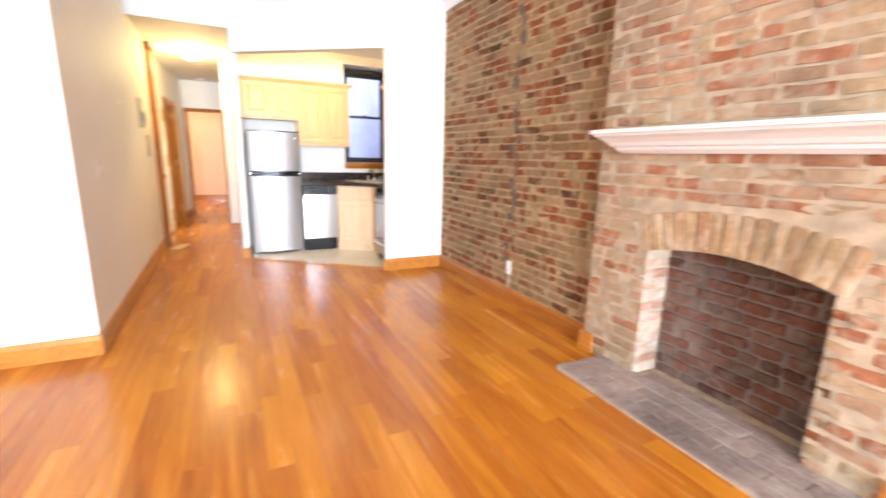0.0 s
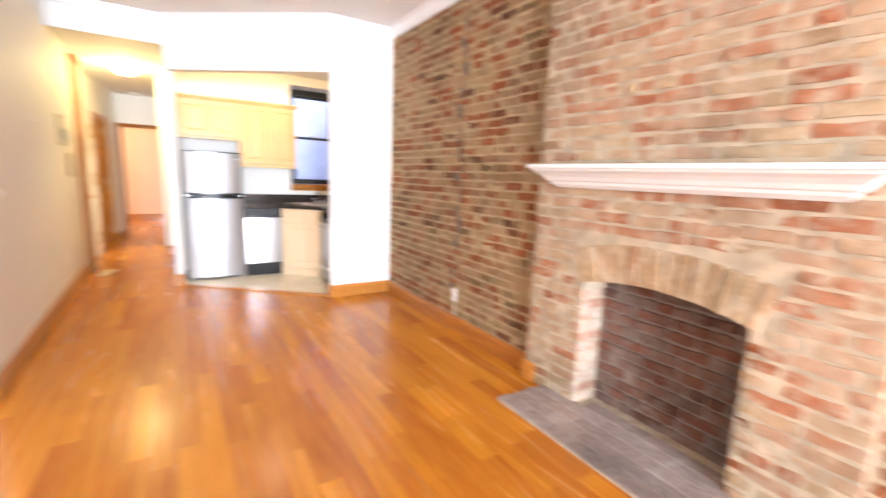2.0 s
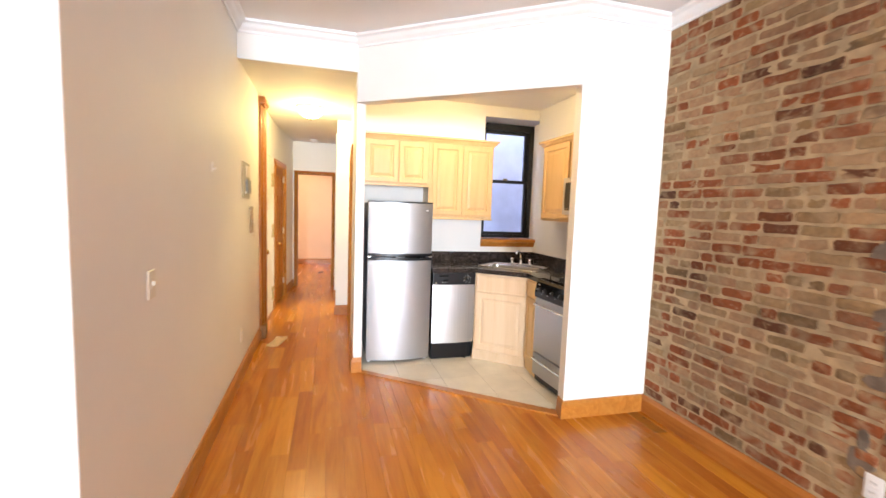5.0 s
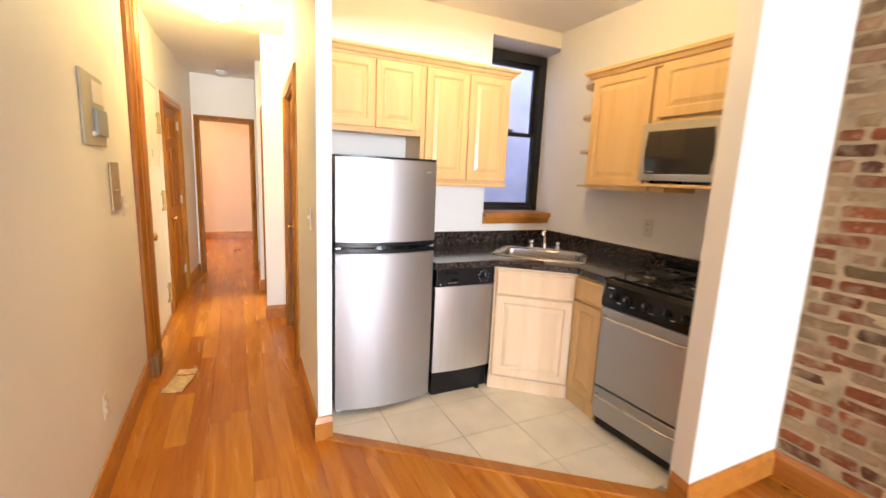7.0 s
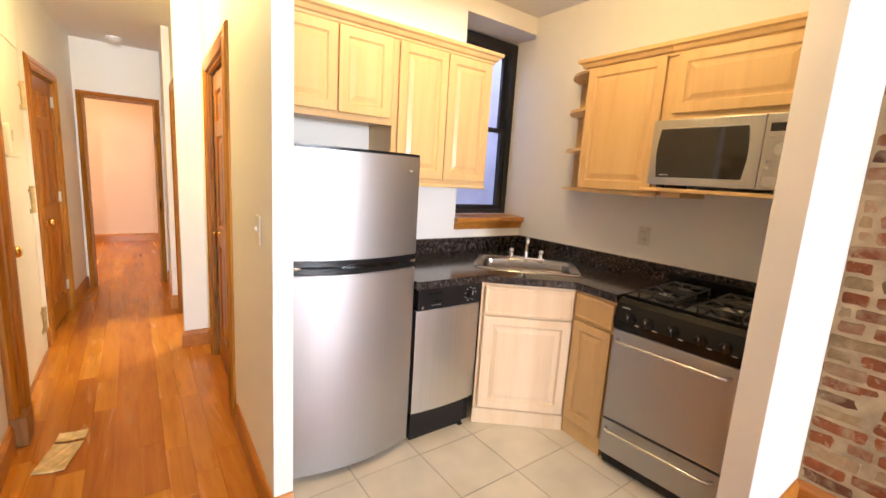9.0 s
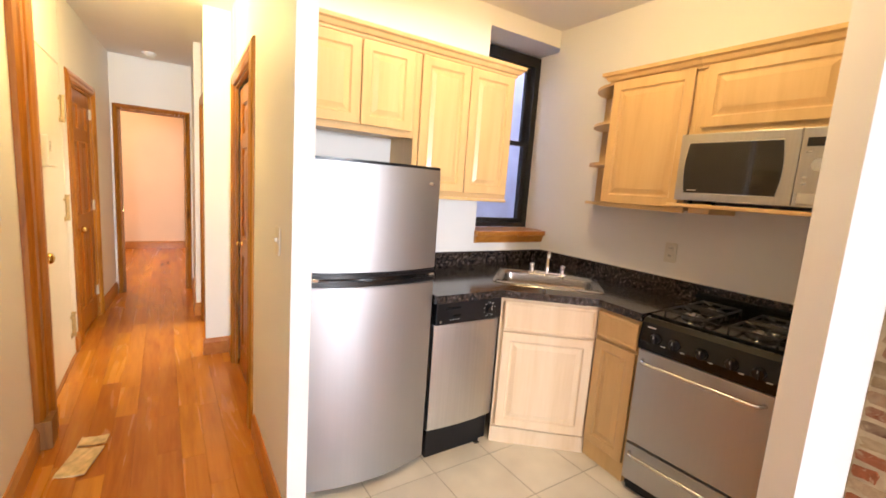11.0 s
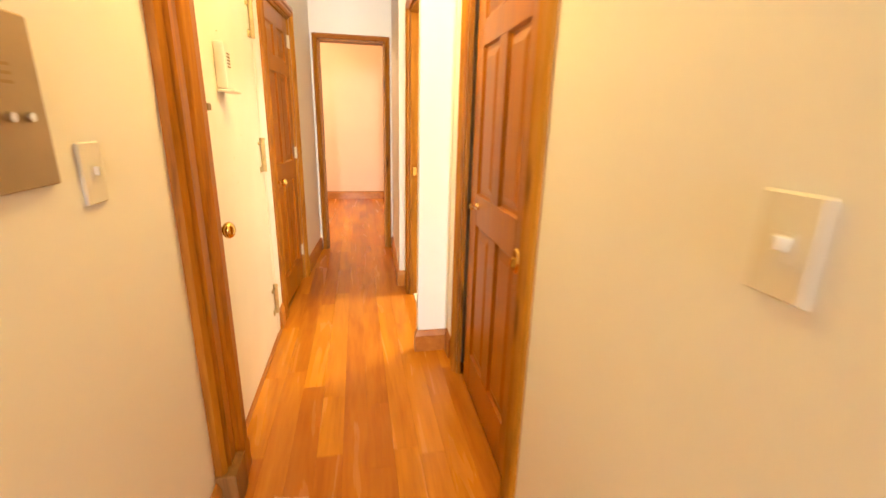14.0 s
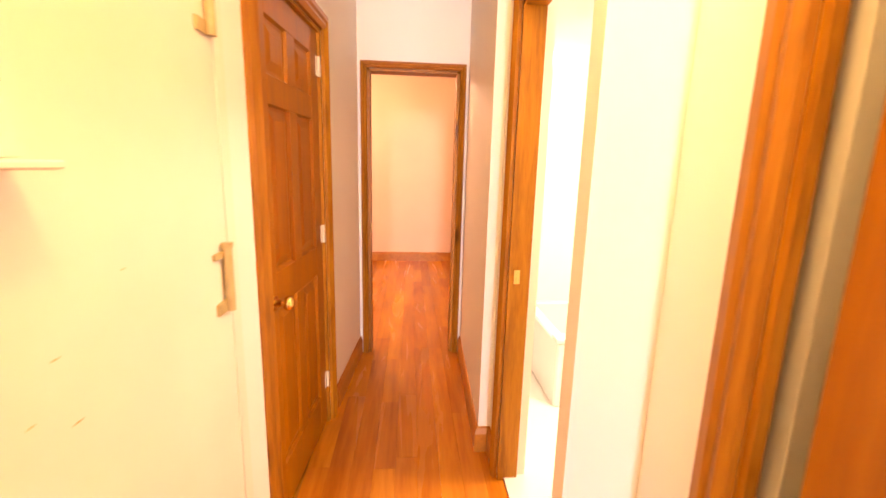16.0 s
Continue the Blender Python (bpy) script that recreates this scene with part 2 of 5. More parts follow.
ARCHBRICK = brickwork("buff_arch_brick", ARCHSTOPS, (0.512, 0.412, 0.290), 0.5)
MORTARD = mat("dusty_lime_mortar", (0.368, 0.269, 0.147), 0.95, var=0.28, scale=11, bump=0.9, bscale=55)
MORTARS = mat("cream_lime_mortar", (0.406, 0.320, 0.216), 0.95, var=0.25, scale=11, bump=0.9, bscale=55)
MORTAR = mat("lime_mortar", (0.440, 0.360, 0.251), 0.95, var=0.25, scale=11, bump=0.9, bscale=55)
# grey firebox mortar and brick, coloured darker for the shade of the recess
FIREMORTAR = mat("shaded_firebox_mortar", (0.215, 0.165, 0.135), 0.95, var=0.35, scale=9, bump=0.9, bscale=55)
FIREBRICK = brickwork("shaded_firebox_brick", [(0.0, (0.075, 0.040, 0.030)), (0.3, (0.17, 0.062, 0.036)), (0.6, (0.185, 0.095, 0.065)), (1.0, (0.14, 0.095, 0.075))], (0.24, 0.185, 0.15), 0.5)
CHASE = mat("grey_patching_mortar", (0.15, 0.112, 0.078), 0.95, var=0.35, scale=16, bump=0.9, bscale=60)
# limewash smear, with the daylight on that jamb put into the tone
PALEBRICK = brickwork("lit_limewashed_brick", [(0.0, (0.34, 0.15, 0.09)), (0.4, (0.44, 0.30, 0.22)), (1.0, (0.52, 0.42, 0.33))], (0.60, 0.53, 0.45), 0.48)
HEARTHB = brickwork("grey_hearth_brick", [(0.0, (0.23, 0.185, 0.165)), (0.6, (0.31, 0.25, 0.222)), (1.0, (0.36, 0.28, 0.24))], (0.42, 0.36, 0.315), 0.35, 0.3)
TILE = mat("cream_floor_tile", (0.72, 0.67, 0.57), 0.32, var=0.09, scale=5, bump=0.05, rnd=0.05)
GROUT = mat("tile_grout", (0.36, 0.32, 0.27), 0.9, var=0.2, scale=30, bump=0.3)
STEEL = mat("brushed_steel", (0.44, 0.44, 0.445), 0.45, 1.0, var=0.012, scale=3, bump=0.0, bscale=14, stretch=(30, 30, 0.6))
STEELD = mat("dark_brushed_steel", (0.44, 0.42, 0.39), 0.28, 1.0, var=0.05, scale=3, bump=0.004, bscale=14, stretch=(30, 30, 0.6))
# brighter base stands in for tile light reflected in the dishwasher door
STEELB = mat("tile_lit_brushed_steel", (0.62, 0.62, 0.62), 0.33, 1.0, var=0.05, scale=3, bump=0.004, bscale=14, stretch=(30, 30, 0.6))
POSTWOOD = wood("knotty_stained_pine", (0.10, 0.027, 0.002), (0.32, 0.100, 0.005), (0.46, 0.175, 0.010), 0.36, 2, 22, 0.12, 0.1, 0.95)
PLINTH = wood("weathered_plinth_wood", (0.12, 0.046, 0.010), (0.24, 0.105, 0.024), (0.32, 0.16, 0.045), 0.55, 2, 24, 0.1)
STEELH = mat("satin_steel", (0.58, 0.57, 0.55), 0.25, 1.0, var=0.04, scale=8, bump=0)
SINKST = mat("sink_steel", (0.55, 0.54, 0.52), 0.22, 1.0, var=0.05, scale=6, bump=0)
BLACK = mat("black_plastic", (0.007, 0.007, 0.008), 0.28, var=0.1, bump=0.02, spec=0.35)
IRON = mat("black_cast_iron", (0.014, 0.014, 0.014), 0.5, var=0.2, bump=0.15)
ENAMEL = mat("black_enamel", (0.005, 0.005, 0.005), 0.14, var=0.1, bump=0, spec=0.3)
DARKGLASS = mat("dark_oven_glass", (0.015, 0.012, 0.010), 0.06, var=0.05, bump=0)
GRANITE = granite("dark_speckled_granite")
CHROME = mat("chrome", (0.75, 0.75, 0.75), 0.08, 1.0, var=0.02, bump=0)
BRASS = mat("polished_brass", (0.75, 0.50, 0.16), 0.18, 1.0, var=0.05, bump=0)
BRONZE = mat("dull_brass", (0.30, 0.20, 0.08), 0.4, 1.0, var=0.1, bump=0.05)
PLATE = mat("ivory_plastic", (0.74, 0.69, 0.58), 0.4, var=0.02, bump=0)
WPLATE = mat("white_plastic", (0.80, 0.80, 0.78), 0.4, var=0.02, bump=0)
GREYM = mat("grey_painted_metal", (0.40, 0.37, 0.27), 0.45, 0.2, var=0.05, bump=0.03)
SATIN = mat("satin_bronze_plate", (0.36, 0.26, 0.14), 0.38, 0.8, var=0.08, scale=10, bump=0.02)
LEVER = mat("blue_grey_plastic", (0.24, 0.26, 0.27), 0.45, var=0.03, bump=0)
COPPER = mat("copper_brown_lock", (0.36, 0.15, 0.07), 0.32, 0.9, var=0.15, scale=12, bump=0.05)
PAPER = mat("kraft_paper", (0.66, 0.47, 0.23), 0.85, var=0.28, scale=22, bump=0.2)
PINK = mat("peach_wall_paint", (0.80, 0.60, 0.43), 0.65, var=0.03, scale=2, bump=0.05)
HINGE = mat("tarnished_painted_hinge", (0.52, 0.40, 0.20), 0.45, 0.3, var=0.2, scale=30, bump=0.1)
PORC = mat("white_porcelain", (0.82, 0.82, 0.80), 0.12, var=0.01, bump=0)
DOORW = mat("cream_door_paint", (0.80, 0.76, 0.66), 0.42, var=0.04, scale=3, bump=0.08, bscale=30)
WFRAME = mat("black_window_paint", (0.013, 0.013, 0.014), 0.35, var=0.1, bump=0.05)
SHAFT = mat("airshaft_paint", (0.62, 0.62, 0.74), 0.8, var=0.10, scale=4, bump=0.3, bscale=20)
MARK = mat("pale_marking", (0.62, 0.62, 0.60), 0.5, var=0.02, bump=0)


def window_glass():
    m = bpy.data.materials.new("window_glass")
    m.use_nodes = True
    b = m.node_tree.nodes["Principled BSDF"]
    b.inputs["Base Color"].default_value = (0.96, 0.98, 1.0, 1)
    b.inputs["Roughness"].default_value = 0.02
    b.inputs["Transmission Weight"].default_value = 1.0
    b.inputs["IOR"].default_value = 1.1
    return m


GLASS = window_glass()


def emit(name, colour, strength):
    m = bpy.data.materials.new(name)
    m.use_nodes = True
    b = m.node_tree.nodes["Principled BSDF"]
    b.inputs["Base Color"].default_value = (0.9, 0.9, 0.88, 1)
    b.inputs["Emission Color"].default_value = (*colour, 1)
    b.inputs["Emission Strength"].default_value = strength
    return m


GLOBE = emit("lit_glass_dome", (1.0, 0.82, 0.48), 9.0)


# ---- mesh helpers ----
def add_box(bm, x0, y0, z0, x1, y1, z1, bev=0.0, seg=1):
    g = bmesh.ops.create_cube(bm, size=1, matrix=Matrix.Translation(((x0 + x1) / 2, (y0 + y1) / 2, (z0 + z1) / 2)) @ Matrix.Diagonal((abs(x1 - x0), abs(y1 - y0), abs(z1 - z0), 1)))
    if bev:
        es = list({e for v in g["verts"] for e in v.link_edges})
        bmesh.ops.bevel(bm, geom=es, offset=bev, segments=seg, affect="EDGES", profile=0.7)
    return bm


def box_bm(x0, y0, z0, x1, y1, z1, bev=0.0, seg=1):
    return add_box(bmesh.new(), x0, y0, z0, x1, y1, z1, bev, seg)


def add_prism(bm, pts, z0, z1):
    n = len(pts)
    lo = [bm.verts.new((x, y, z0)) for x, y in pts]
    hi = [bm.verts.new((x, y, z1)) for x, y in pts]
    bm.faces.new(lo[::-1])
    bm.faces.new(hi)
    for i in range(n):
        bm.faces.new((lo[i], lo[(i + 1) % n], hi[(i + 1) % n], hi[i]))
    bmesh.ops.recalc_face_normals(bm, faces=bm.faces)
    return bm


def prism_bm(pts, z0, z1):
    return add_prism(bmesh.new(), pts, z0, z1)


def add_cyl(bm, a, b, r0, r1=None, seg=20):
    a, b = Vector(a), Vector(b)
    d = b - a
    m = Matrix.Translation((a + b) / 2) @ d.to_track_quat("Z", "Y").to_matrix().to_4x4()
    bmesh.ops.create_cone(bm, cap_ends=True, segments=seg, radius1=r0, radius2=r0 if r1 is None else r1, depth=d.length, matrix=m)
    return bm


def cyl_bm(a, b, r0, r1=None, seg=20):
    return add_cyl(bmesh.new(), a, b, r0, r1, seg)


def add_run(bm, path, profile):
    """Sweep a profile (outward, up) along a plan path of (x, y) points, outward to the right of travel, with mitred corners."""
    pts = [Vector((x, y)) for x, y in path]
    rings = []
    for i, p in enumerate(pts):
        d0 = (p - pts[i - 1]).normalized() if i else None
        d1 = (pts[i + 1] - p).normalized() if i < len(pts) - 1 else None
        d0, d1 = d0 or d1, d1 or d0
        n0, n1 = Vector((d0.y, -d0.x)), Vector((d1.y, -d1.x))
        n = (n0 + n1).normalized()
        n = n / max(0.3, n.dot(n0))
        rings.append([bm.verts.new((p.x + n.x * o, p.y + n.y * o, z)) for o, z in profile])
    k = len(profile)
    for a, b in zip(rings, rings[1:]):
        for j in range(k):
            bm.faces.new((a[j], a[(j + 1) % k], b[(j + 1) % k], b[j]))
    bm.faces.new(rings[0][::-1])
    bm.faces.new(rings[-1])
    bmesh.ops.recalc_face_normals(bm, faces=bm.faces)
    return bm


def mesh_of(name, bm, material, smooth=False):
    me = bpy.data.meshes.new(name)
    bm.to_mesh(me)
    bm.free()
    me.materials.append(material)
    if smooth:
        me.polygons.foreach_set("use_smooth", [True] * len(me.polygons))
        me.set_sharp_from_angle(angle=radians(40))
    return me


def part(name, bm, material, parent=None, label="", smooth=False):
    ob = new(name, mesh_of(name, bm, material, smooth))
    if parent is not None:
        ob.parent = parent
    if label:
        ob["label"] = label
    return ob


def thing(name, label, category, at=(0, 0, 0), rz=0, group="", kind=""):
    ob = new(name)
    ob.empty_display_size = 0.1
    ob.matrix_basis = pose(*at, 0, 0, rz)
    return tagged(ob, label, category, group, kind)


def structure(name, bm, material, label, category="wall"):
    return tagged(part(name, bm, material), label, category, kind="structure")


# ---- plan ----
HW = 2.88          # living-room ceiling
HH = 2.61          # hall ceiling
HK = 2.66          # kitchen ceiling
HD = 2.35          # kitchen opening
BX = 2.145         # brick wall
FX = 2.072         # chimney breast


# ---- structure ----
floor_base = structure("floor", prism_bm([(-3.4, -8.4), (2.6, -8.4), (2.6, 13.2), (-3.4, 13.2)], -0.12, -0.006), OAKTRIM, "honey-stained oak strip floor, glossy and worn", "floor")
structure("ceiling_living", prism_bm([(-3.4, -8.4), (2.6, -8.4), (2.6, 4.3), (1.5, 4.3), (0.1, 5.45), (-3.4, 5.45)], HW, HW + 0.1), CEIL, "white painted living-room ceiling", "ceiling")
structure("ceiling_hall", prism_bm([(-1.3, 5.45), (0.12, 5.45), (0.12, 6.25), (0.2, 7.4), (1.9, 7.4), (1.9, 9.9), (-1.3, 9.9)], HH, HH + 0.1), CEIL, "cream painted hall ceiling", "ceiling")
structure("ceiling_closet", box_bm(0.121, 6.251, HH, 0.86, 7.399, HH + 0.1), CEIL, "plain closet ceiling", "ceiling")
structure("ceiling_kitchen", prism_bm([(0.113, 5.45), (1.49, 4.36), (2.3, 4.36), (2.3, 6.62), (0.9, 6.62), (0.9, 6.24), (0.125, 6.24)], HK, HK + 0.1), CEIL, "cream painted kitchen ceiling", "ceiling")
structure("ceiling_bedroom", box_bm(-3.4, 9.9, 2.61, 2.6, 13.2, 2.71), CEIL, "cream painted ceiling of the far room", "ceiling")
structure("wall_left", prism_bm([(-3.4, 2.95), (-0.85, 2.95), (-0.906, 6.53), (-1.05, 6.53), (-1.05, 3.1), (-3.4, 3.1)], 0, HW), WHITE, "smooth white painted wall beside the living room")
structure("wall_entry_side", prism_bm([(-0.93, 7.90), (-0.93, 8.10), (-1.2, 8.10), (-1.2, 7.90)], 0, HH), WHITE, "cream wall between the entry and closet doors")
structure("wall_hall_end_side", prism_bm([(-0.87, 8.95), (-0.81, 9.77), (-1.2, 9.77), (-1.2, 8.95)], 0, HH), WHITE, "cream hall wall past the panelled door")
structure("wall_over_entry", prism_bm([(-0.932, 6.70), (-0.932, 7.90), (-1.2, 7.90), (-1.2, 6.70)], 2.10, HH), WHITE, "white panel above the entry door")
structure("wall_over_closet_door", prism_bm([(-0.93, 8.10), (-0.87, 8.95), (-1.2, 8.95), (-1.2, 8.10)], 2.09, HH), WHITE, "cream wall above the panelled door")
structure("wall_hall_header", prism_bm([(-0.885, 5.35), (0.04, 5.35), (0.04, 5.45), (-0.885, 5.45)], 2.595, HW), WHITE, "white header over the hall opening")
structure("wall_kitchen_header", prism_bm([(0.04, 5.352), (1.465, 4.24), (1.485, 4.36), (0.115, 5.44), (0.04, 5.44)], HD, HW), WHITE, "white slanted header over the kitchen opening")
structure("wall_pier", prism_bm([(1.465, 4.242), (BX + 0.3, 4.242), (BX + 0.3, 4.35), (1.485, 4.35)], 0, HW), WHITE, "white pier between kitchen and brick wall")
structure("wall_partition", prism_bm([(0.037, 5.385), (0.112, 5.385), (0.122, 6.27), (0.057, 6.27)], 0, HH + 0.08), WHITE, "thin white partition between hall and kitchen")
structure("wall_over_bifold", prism_bm([(0.057, 6.27), (0.092, 7.34), (0.19, 7.34), (0.16, 6.27)], 2.08, HH), WHITE, "cream wall above the closet door")
structure("wall_stub", prism_bm([(0.088, 7.34), (0.094, 7.517), (-0.085, 7.517), (-0.085, 7.58), (0.19, 7.58), (0.19, 7.34)], 0, HH), WHITE, "cream wall stub before the bathroom door")
structure("wall_over_bath", prism_bm([(-0.03, 7.58), (-0.03, 8.40), (0.06, 8.40), (0.06, 7.58)], 2.06, HH), WHITE, "cream wall above the bathroom door")
structure("wall_bath_far", prism_bm([(-0.03, 8.40), (-0.03, 8.60), (-0.09, 8.60), (-0.05, 9.77), (0.10, 9.77), (0.10, 8.40)], 0, HH), WHITE, "cream hall wall past the bathroom door")
structure("wall_hall_end_left", prism_bm([(-1.3, 9.77), (-0.745, 9.77), (-0.745, 9.88), (-1.3, 9.88)], 0, HH), WHITE, "narrow wall beside the end doorway")
structure("wall_hall_end_right", prism_bm([(-0.115, 9.77), (0.3, 9.77), (0.3, 9.88), (-0.115, 9.88)], 0, HH), WHITE, "narrow wall beside the end doorway")
structure("wall_hall_end_top", prism_bm([(-0.745, 9.77), (-0.115, 9.77), (-0.115, 9.88), (-0.745, 9.88)], 2.05, HH), WHITE, "cream wall above the end doorway")
structure("wall_kitchen_back", box_bm(0.10, 6.22, 0, 1.505, 6.40, HK), WHITE, "white kitchen wall behind the cabinets")
structure("wall_kitchen_under_window", box_bm(1.505, 6.22, 0, 2.3, 6.52, 1.13), WHITE, "white wall under the kitchen window")
structure("wall_kitchen_over_window", box_bm(1.505, 6.22, 2.54, 2.3, 6.62, HK), WHITE, "white wall above the kitchen window")
structure("wall_kitchen_window_side", box_bm(1.40, 6.40, 0, 1.505, 6.62, HK), WHITE, "white reveal of the kitchen window")
structure("wall_kitchen_right", box_bm(2.17, 4.35, 0, 2.4, 6.222, HK), WHITE, "white kitchen wall beside the stove")
structure("wall_kitchen_window_right", box_bm(2.235, 6.222, 0, 2.4, 6.62, HK), WHITE, "white reveal of the kitchen window")
structure("wall_left_far", box_bm(-3.5, -8.5, 0, -3.4, 3.1, HW), WHITE, "plain white living-room wall")
back = bmesh.new()
for x0, x1, z0, z1 in ((-3.4, -1.5, 0, HW), (-0.3, 0.6, 0, HW), (1.8, 2.6, 0, HW), (-1.5, -0.3, 0, 0.6), (0.6, 1.8, 0, 0.6), (-1.5, -0.3, 2.5, HW), (0.6, 1.8, 2.5, HW)):
    add_box(back, x0, -8.2, z0, x1, -8.0, z1)
structure("wall_street", back, WHITE, "white wall with two street windows")
structure("wall_closet_back", box_bm(0.75, 6.40, 0, 0.85, 7.5, HH), WHITE, "plain closet wall")
structure("wall_bath_back", box_bm(1.8, 7.58, 0, 1.9, 9.9, HH), PORC, "white tiled bathroom wall")
structure("wall_bath_near", box_bm(0.19, 7.5, 0, 1.9, 7.58, HH), PORC, "white tiled bathroom wall")
structure("wall_bath_end", box_bm(0.10, 9.77, 0, 1.8, 9.88, HH), PORC, "white tiled bathroom wall")
structure("floor_bath", box_bm(0.0, 7.58, -0.003, 1.8, 9.77, 0.012), PORC, "white tiled bathroom floor", "floor")
structure("wall_entry_back", box_bm(-1.3, 6.3, 0, -1.2, 9.8, HH), WHITE, "plain wall behind the entry door")
structure("wall_bedroom_end", box_bm(-3.4, 12.93, 0, 2.6, 13.1, 2.61), PINK, "peach painted wall of the far room")
structure("wall_bedroom_left", box_bm(-3.5, 9.88, 0, -3.4, 13.1, 2.61), PINK, "peach painted wall of the far room")
structure("wall_bedroom_right", box_bm(2.5, 9.88, 0, 2.6, 13.1, 2.61), PINK, "peach painted wall of the far room")
shaft = bmesh.new()
add_box(shaft, 1.0, 7.4, 0, 3.2, 7.5, 4.2)
add_box(shaft, 3.1, 6.62, 0, 3.2, 7.4, 4.2)
add_box(shaft, 1.0, 6.64, 0, 1.1, 7.4, 4.2)
add_box(shaft, 1.1, 6.64, -0.1, 3.1, 7.4, 0)
structure("wall_airshaft", shaft, SHAFT, "pale lavender painted airshaft wall outside the window")

# brick shell: mortar bed behind the single bricks; the chimney breast has a real firebox
ARCH_Y0, ARCH_Y1, SPRING, CROWN = 0.52, 1.385, 0.775, 0.835
BR0, BR1 = 0.10, 1.81


def arch_z(y):
    u = (y - ARCH_Y0) / (ARCH_Y1 - ARCH_Y0)
    return SPRING + (CROWN - SPRING) * (1 - (2 * u - 1) ** 2)


wall_brick = structure("wall_brick", box_bm(BX + 0.0065, BR1 - 0.1, 0, BX + 0.3, 4.241, HW), MORTARD, "exposed old red brick wall with pale smeared mortar")
wall_brick_south = structure("wall_brick_south", box_bm(BX + 0.0265, -8.2, 0, BX + 0.3, BR0 + 0.1, HW), MORTARS, "exposed old red brick wall with pale smeared mortar")
bb = bmesh.new()
ARC = [(ARCH_Y0 + (ARCH_Y1 - ARCH_Y0) * k / 14, arch_z(ARCH_Y0 + (ARCH_Y1 - ARCH_Y0) * k / 14)) for k in range(15)]
rows_ = [(BR0 + 0.007, 0)] + [(ARCH_Y0, 0)] + ARC + [(ARCH_Y1, 0)] + [(BR1 - 0.007, 0)]
FBD = 0.205        # firebox depth
for xf in (FX + 0.0065, FX + FBD):
    low = [bb.verts.new((xf, y, z)) for y, z in rows_]
    high = [bb.verts.new((xf, y, HW)) for y, z in rows_]
    for k in range(len(rows_) - 1):
        if abs(rows_[k][0] - rows_[k + 1][0]) > 1e-6:
            bb.faces.new((low[k], low[k + 1], high[k + 1], high[k]))
    if xf < FX + 0.1:
        front = low
    else:
        for k in range(len(rows_) - 1):
            bb.faces.new((front[k], front[k + 1], low[k + 1], low[k]))
for y in (BR0 + 0.007, BR1 - 0.007):
    bb.faces.new([bb.verts.new(p) for p in ((FX + 0.0065, y, 0), (FX + FBD, y, 0), (FX + FBD, y, HW), (FX + 0.0065, y, HW))])
structure("wall_fireback", box_bm(FX + FBD + 0.001, BR0, 0, BX + 0.6, BR1, HW), FIREMORTAR, "grey brick back of the firebox, shade put into its colour")
wall_breast = structure("wall_chimney_breast", bb, MORTAR, "exposed brick chimney breast with an arched firebox")

# ---- trim ----
BASE = [(0, 0.0), (0.018, 0.0), (0.018, 0.10), (0.014, 0.112), (0.008, 0.128), (0, 0.132)]
CROWN_P = [(0, -0.002), (0.075, -0.002), (0.072, -0.018), (0.05, -0.03), (0.036, -0.055), (0.014, -0.075), (0.012, -0.09), (0, -0.092)]


def baseboard(label, path):
    return tagged(part("baseboard", add_run(bmesh.new(), path, BASE), OAKRUN), label, "baseboard", kind="structure")


LB = "honey-stained oak baseboard with a rounded top"
baseboard(LB, [(-3.4, 2.95), (-0.85, 2.95), (-0.904, 6.515)])
baseboard(LB, [(BX, 4.242), (BX, BR1)])
baseboard(LB, [(1.487, 4.335), (1.465, 4.242), (BX - 0.018, 4.242)])
baseboard(LB, [(0.056, 6.20), (0.037, 5.385), (0.112, 5.385)])
baseboard(LB, [(FX, 0.262), (FX, BR0 - 0.018)])
baseboard(LB, [(FX, BR1 + 0.02), (FX, 1.715)])
baseboard(LB, [(BX + 0.02, BR0 - 0.019), (BX + 0.02, -8.0)])
baseboard(LB, [(0.094, 7.40), (0.094, 7.517), (-0.085, 7.517), (-0.085, 7.545)][::-1])
baseboard(LB, [(-0.05, 9.76), (-0.09, 8.60), (-0.03, 8.60), (-0.03, 8.47)])
baseboard(LB, [(-0.866, 9.01), (-0.812, 9.76)])
baseboard(LB, [(-3.4, 12.93), (2.5, 12.93)])
baseboard(LB, [(-0.93, 7.92), (-0.93, 8.03)])
crown = [(o, HW + z) for o, z in CROWN_P]
tagged(part("trim_crown", add_run(bmesh.new(), [(-3.4, 2.95), (-0.85, 2.95), (-0.885, 5.35), (0.04, 5.352), (1.465, 4.242), (BX, 4.242), (BX, BR1)], crown), TRIMW), "white painted crown moulding", "crown moulding", kind="structure")
tagged(part("trim_threshold", prism_bm([(0.075, 5.365), (1.455, 4.265), (1.487, 4.345), (0.118, 5.405)], -0.003, 0.010), OAKRUN), "oak threshold strip between floor and tile", "threshold", kind="structure")


def ring_panel(bm, x0, z0, x1, z1, rings, y=0.0):
    """Nested rectangles: rings are (inset, depth); depth counts into the leaf (+y)."""
    loops = []
    for inset, d in rings:
        loops.append([bm.verts.new(p) for p in ((x0 + inset, y + d, z0 + inset), (x1 - inset, y + d, z0 + inset), (x1 - inset, y + d, z1 - inset), (x0 + inset, y + d, z1 - inset))])
    for a, b in zip(loops, loops[1:]):
        for i in range(4):
            bm.faces.new((a[i], a[(i + 1) % 4], b[(i + 1) % 4], b[i]))
    bm.faces.new(loops[-1])
    return bm


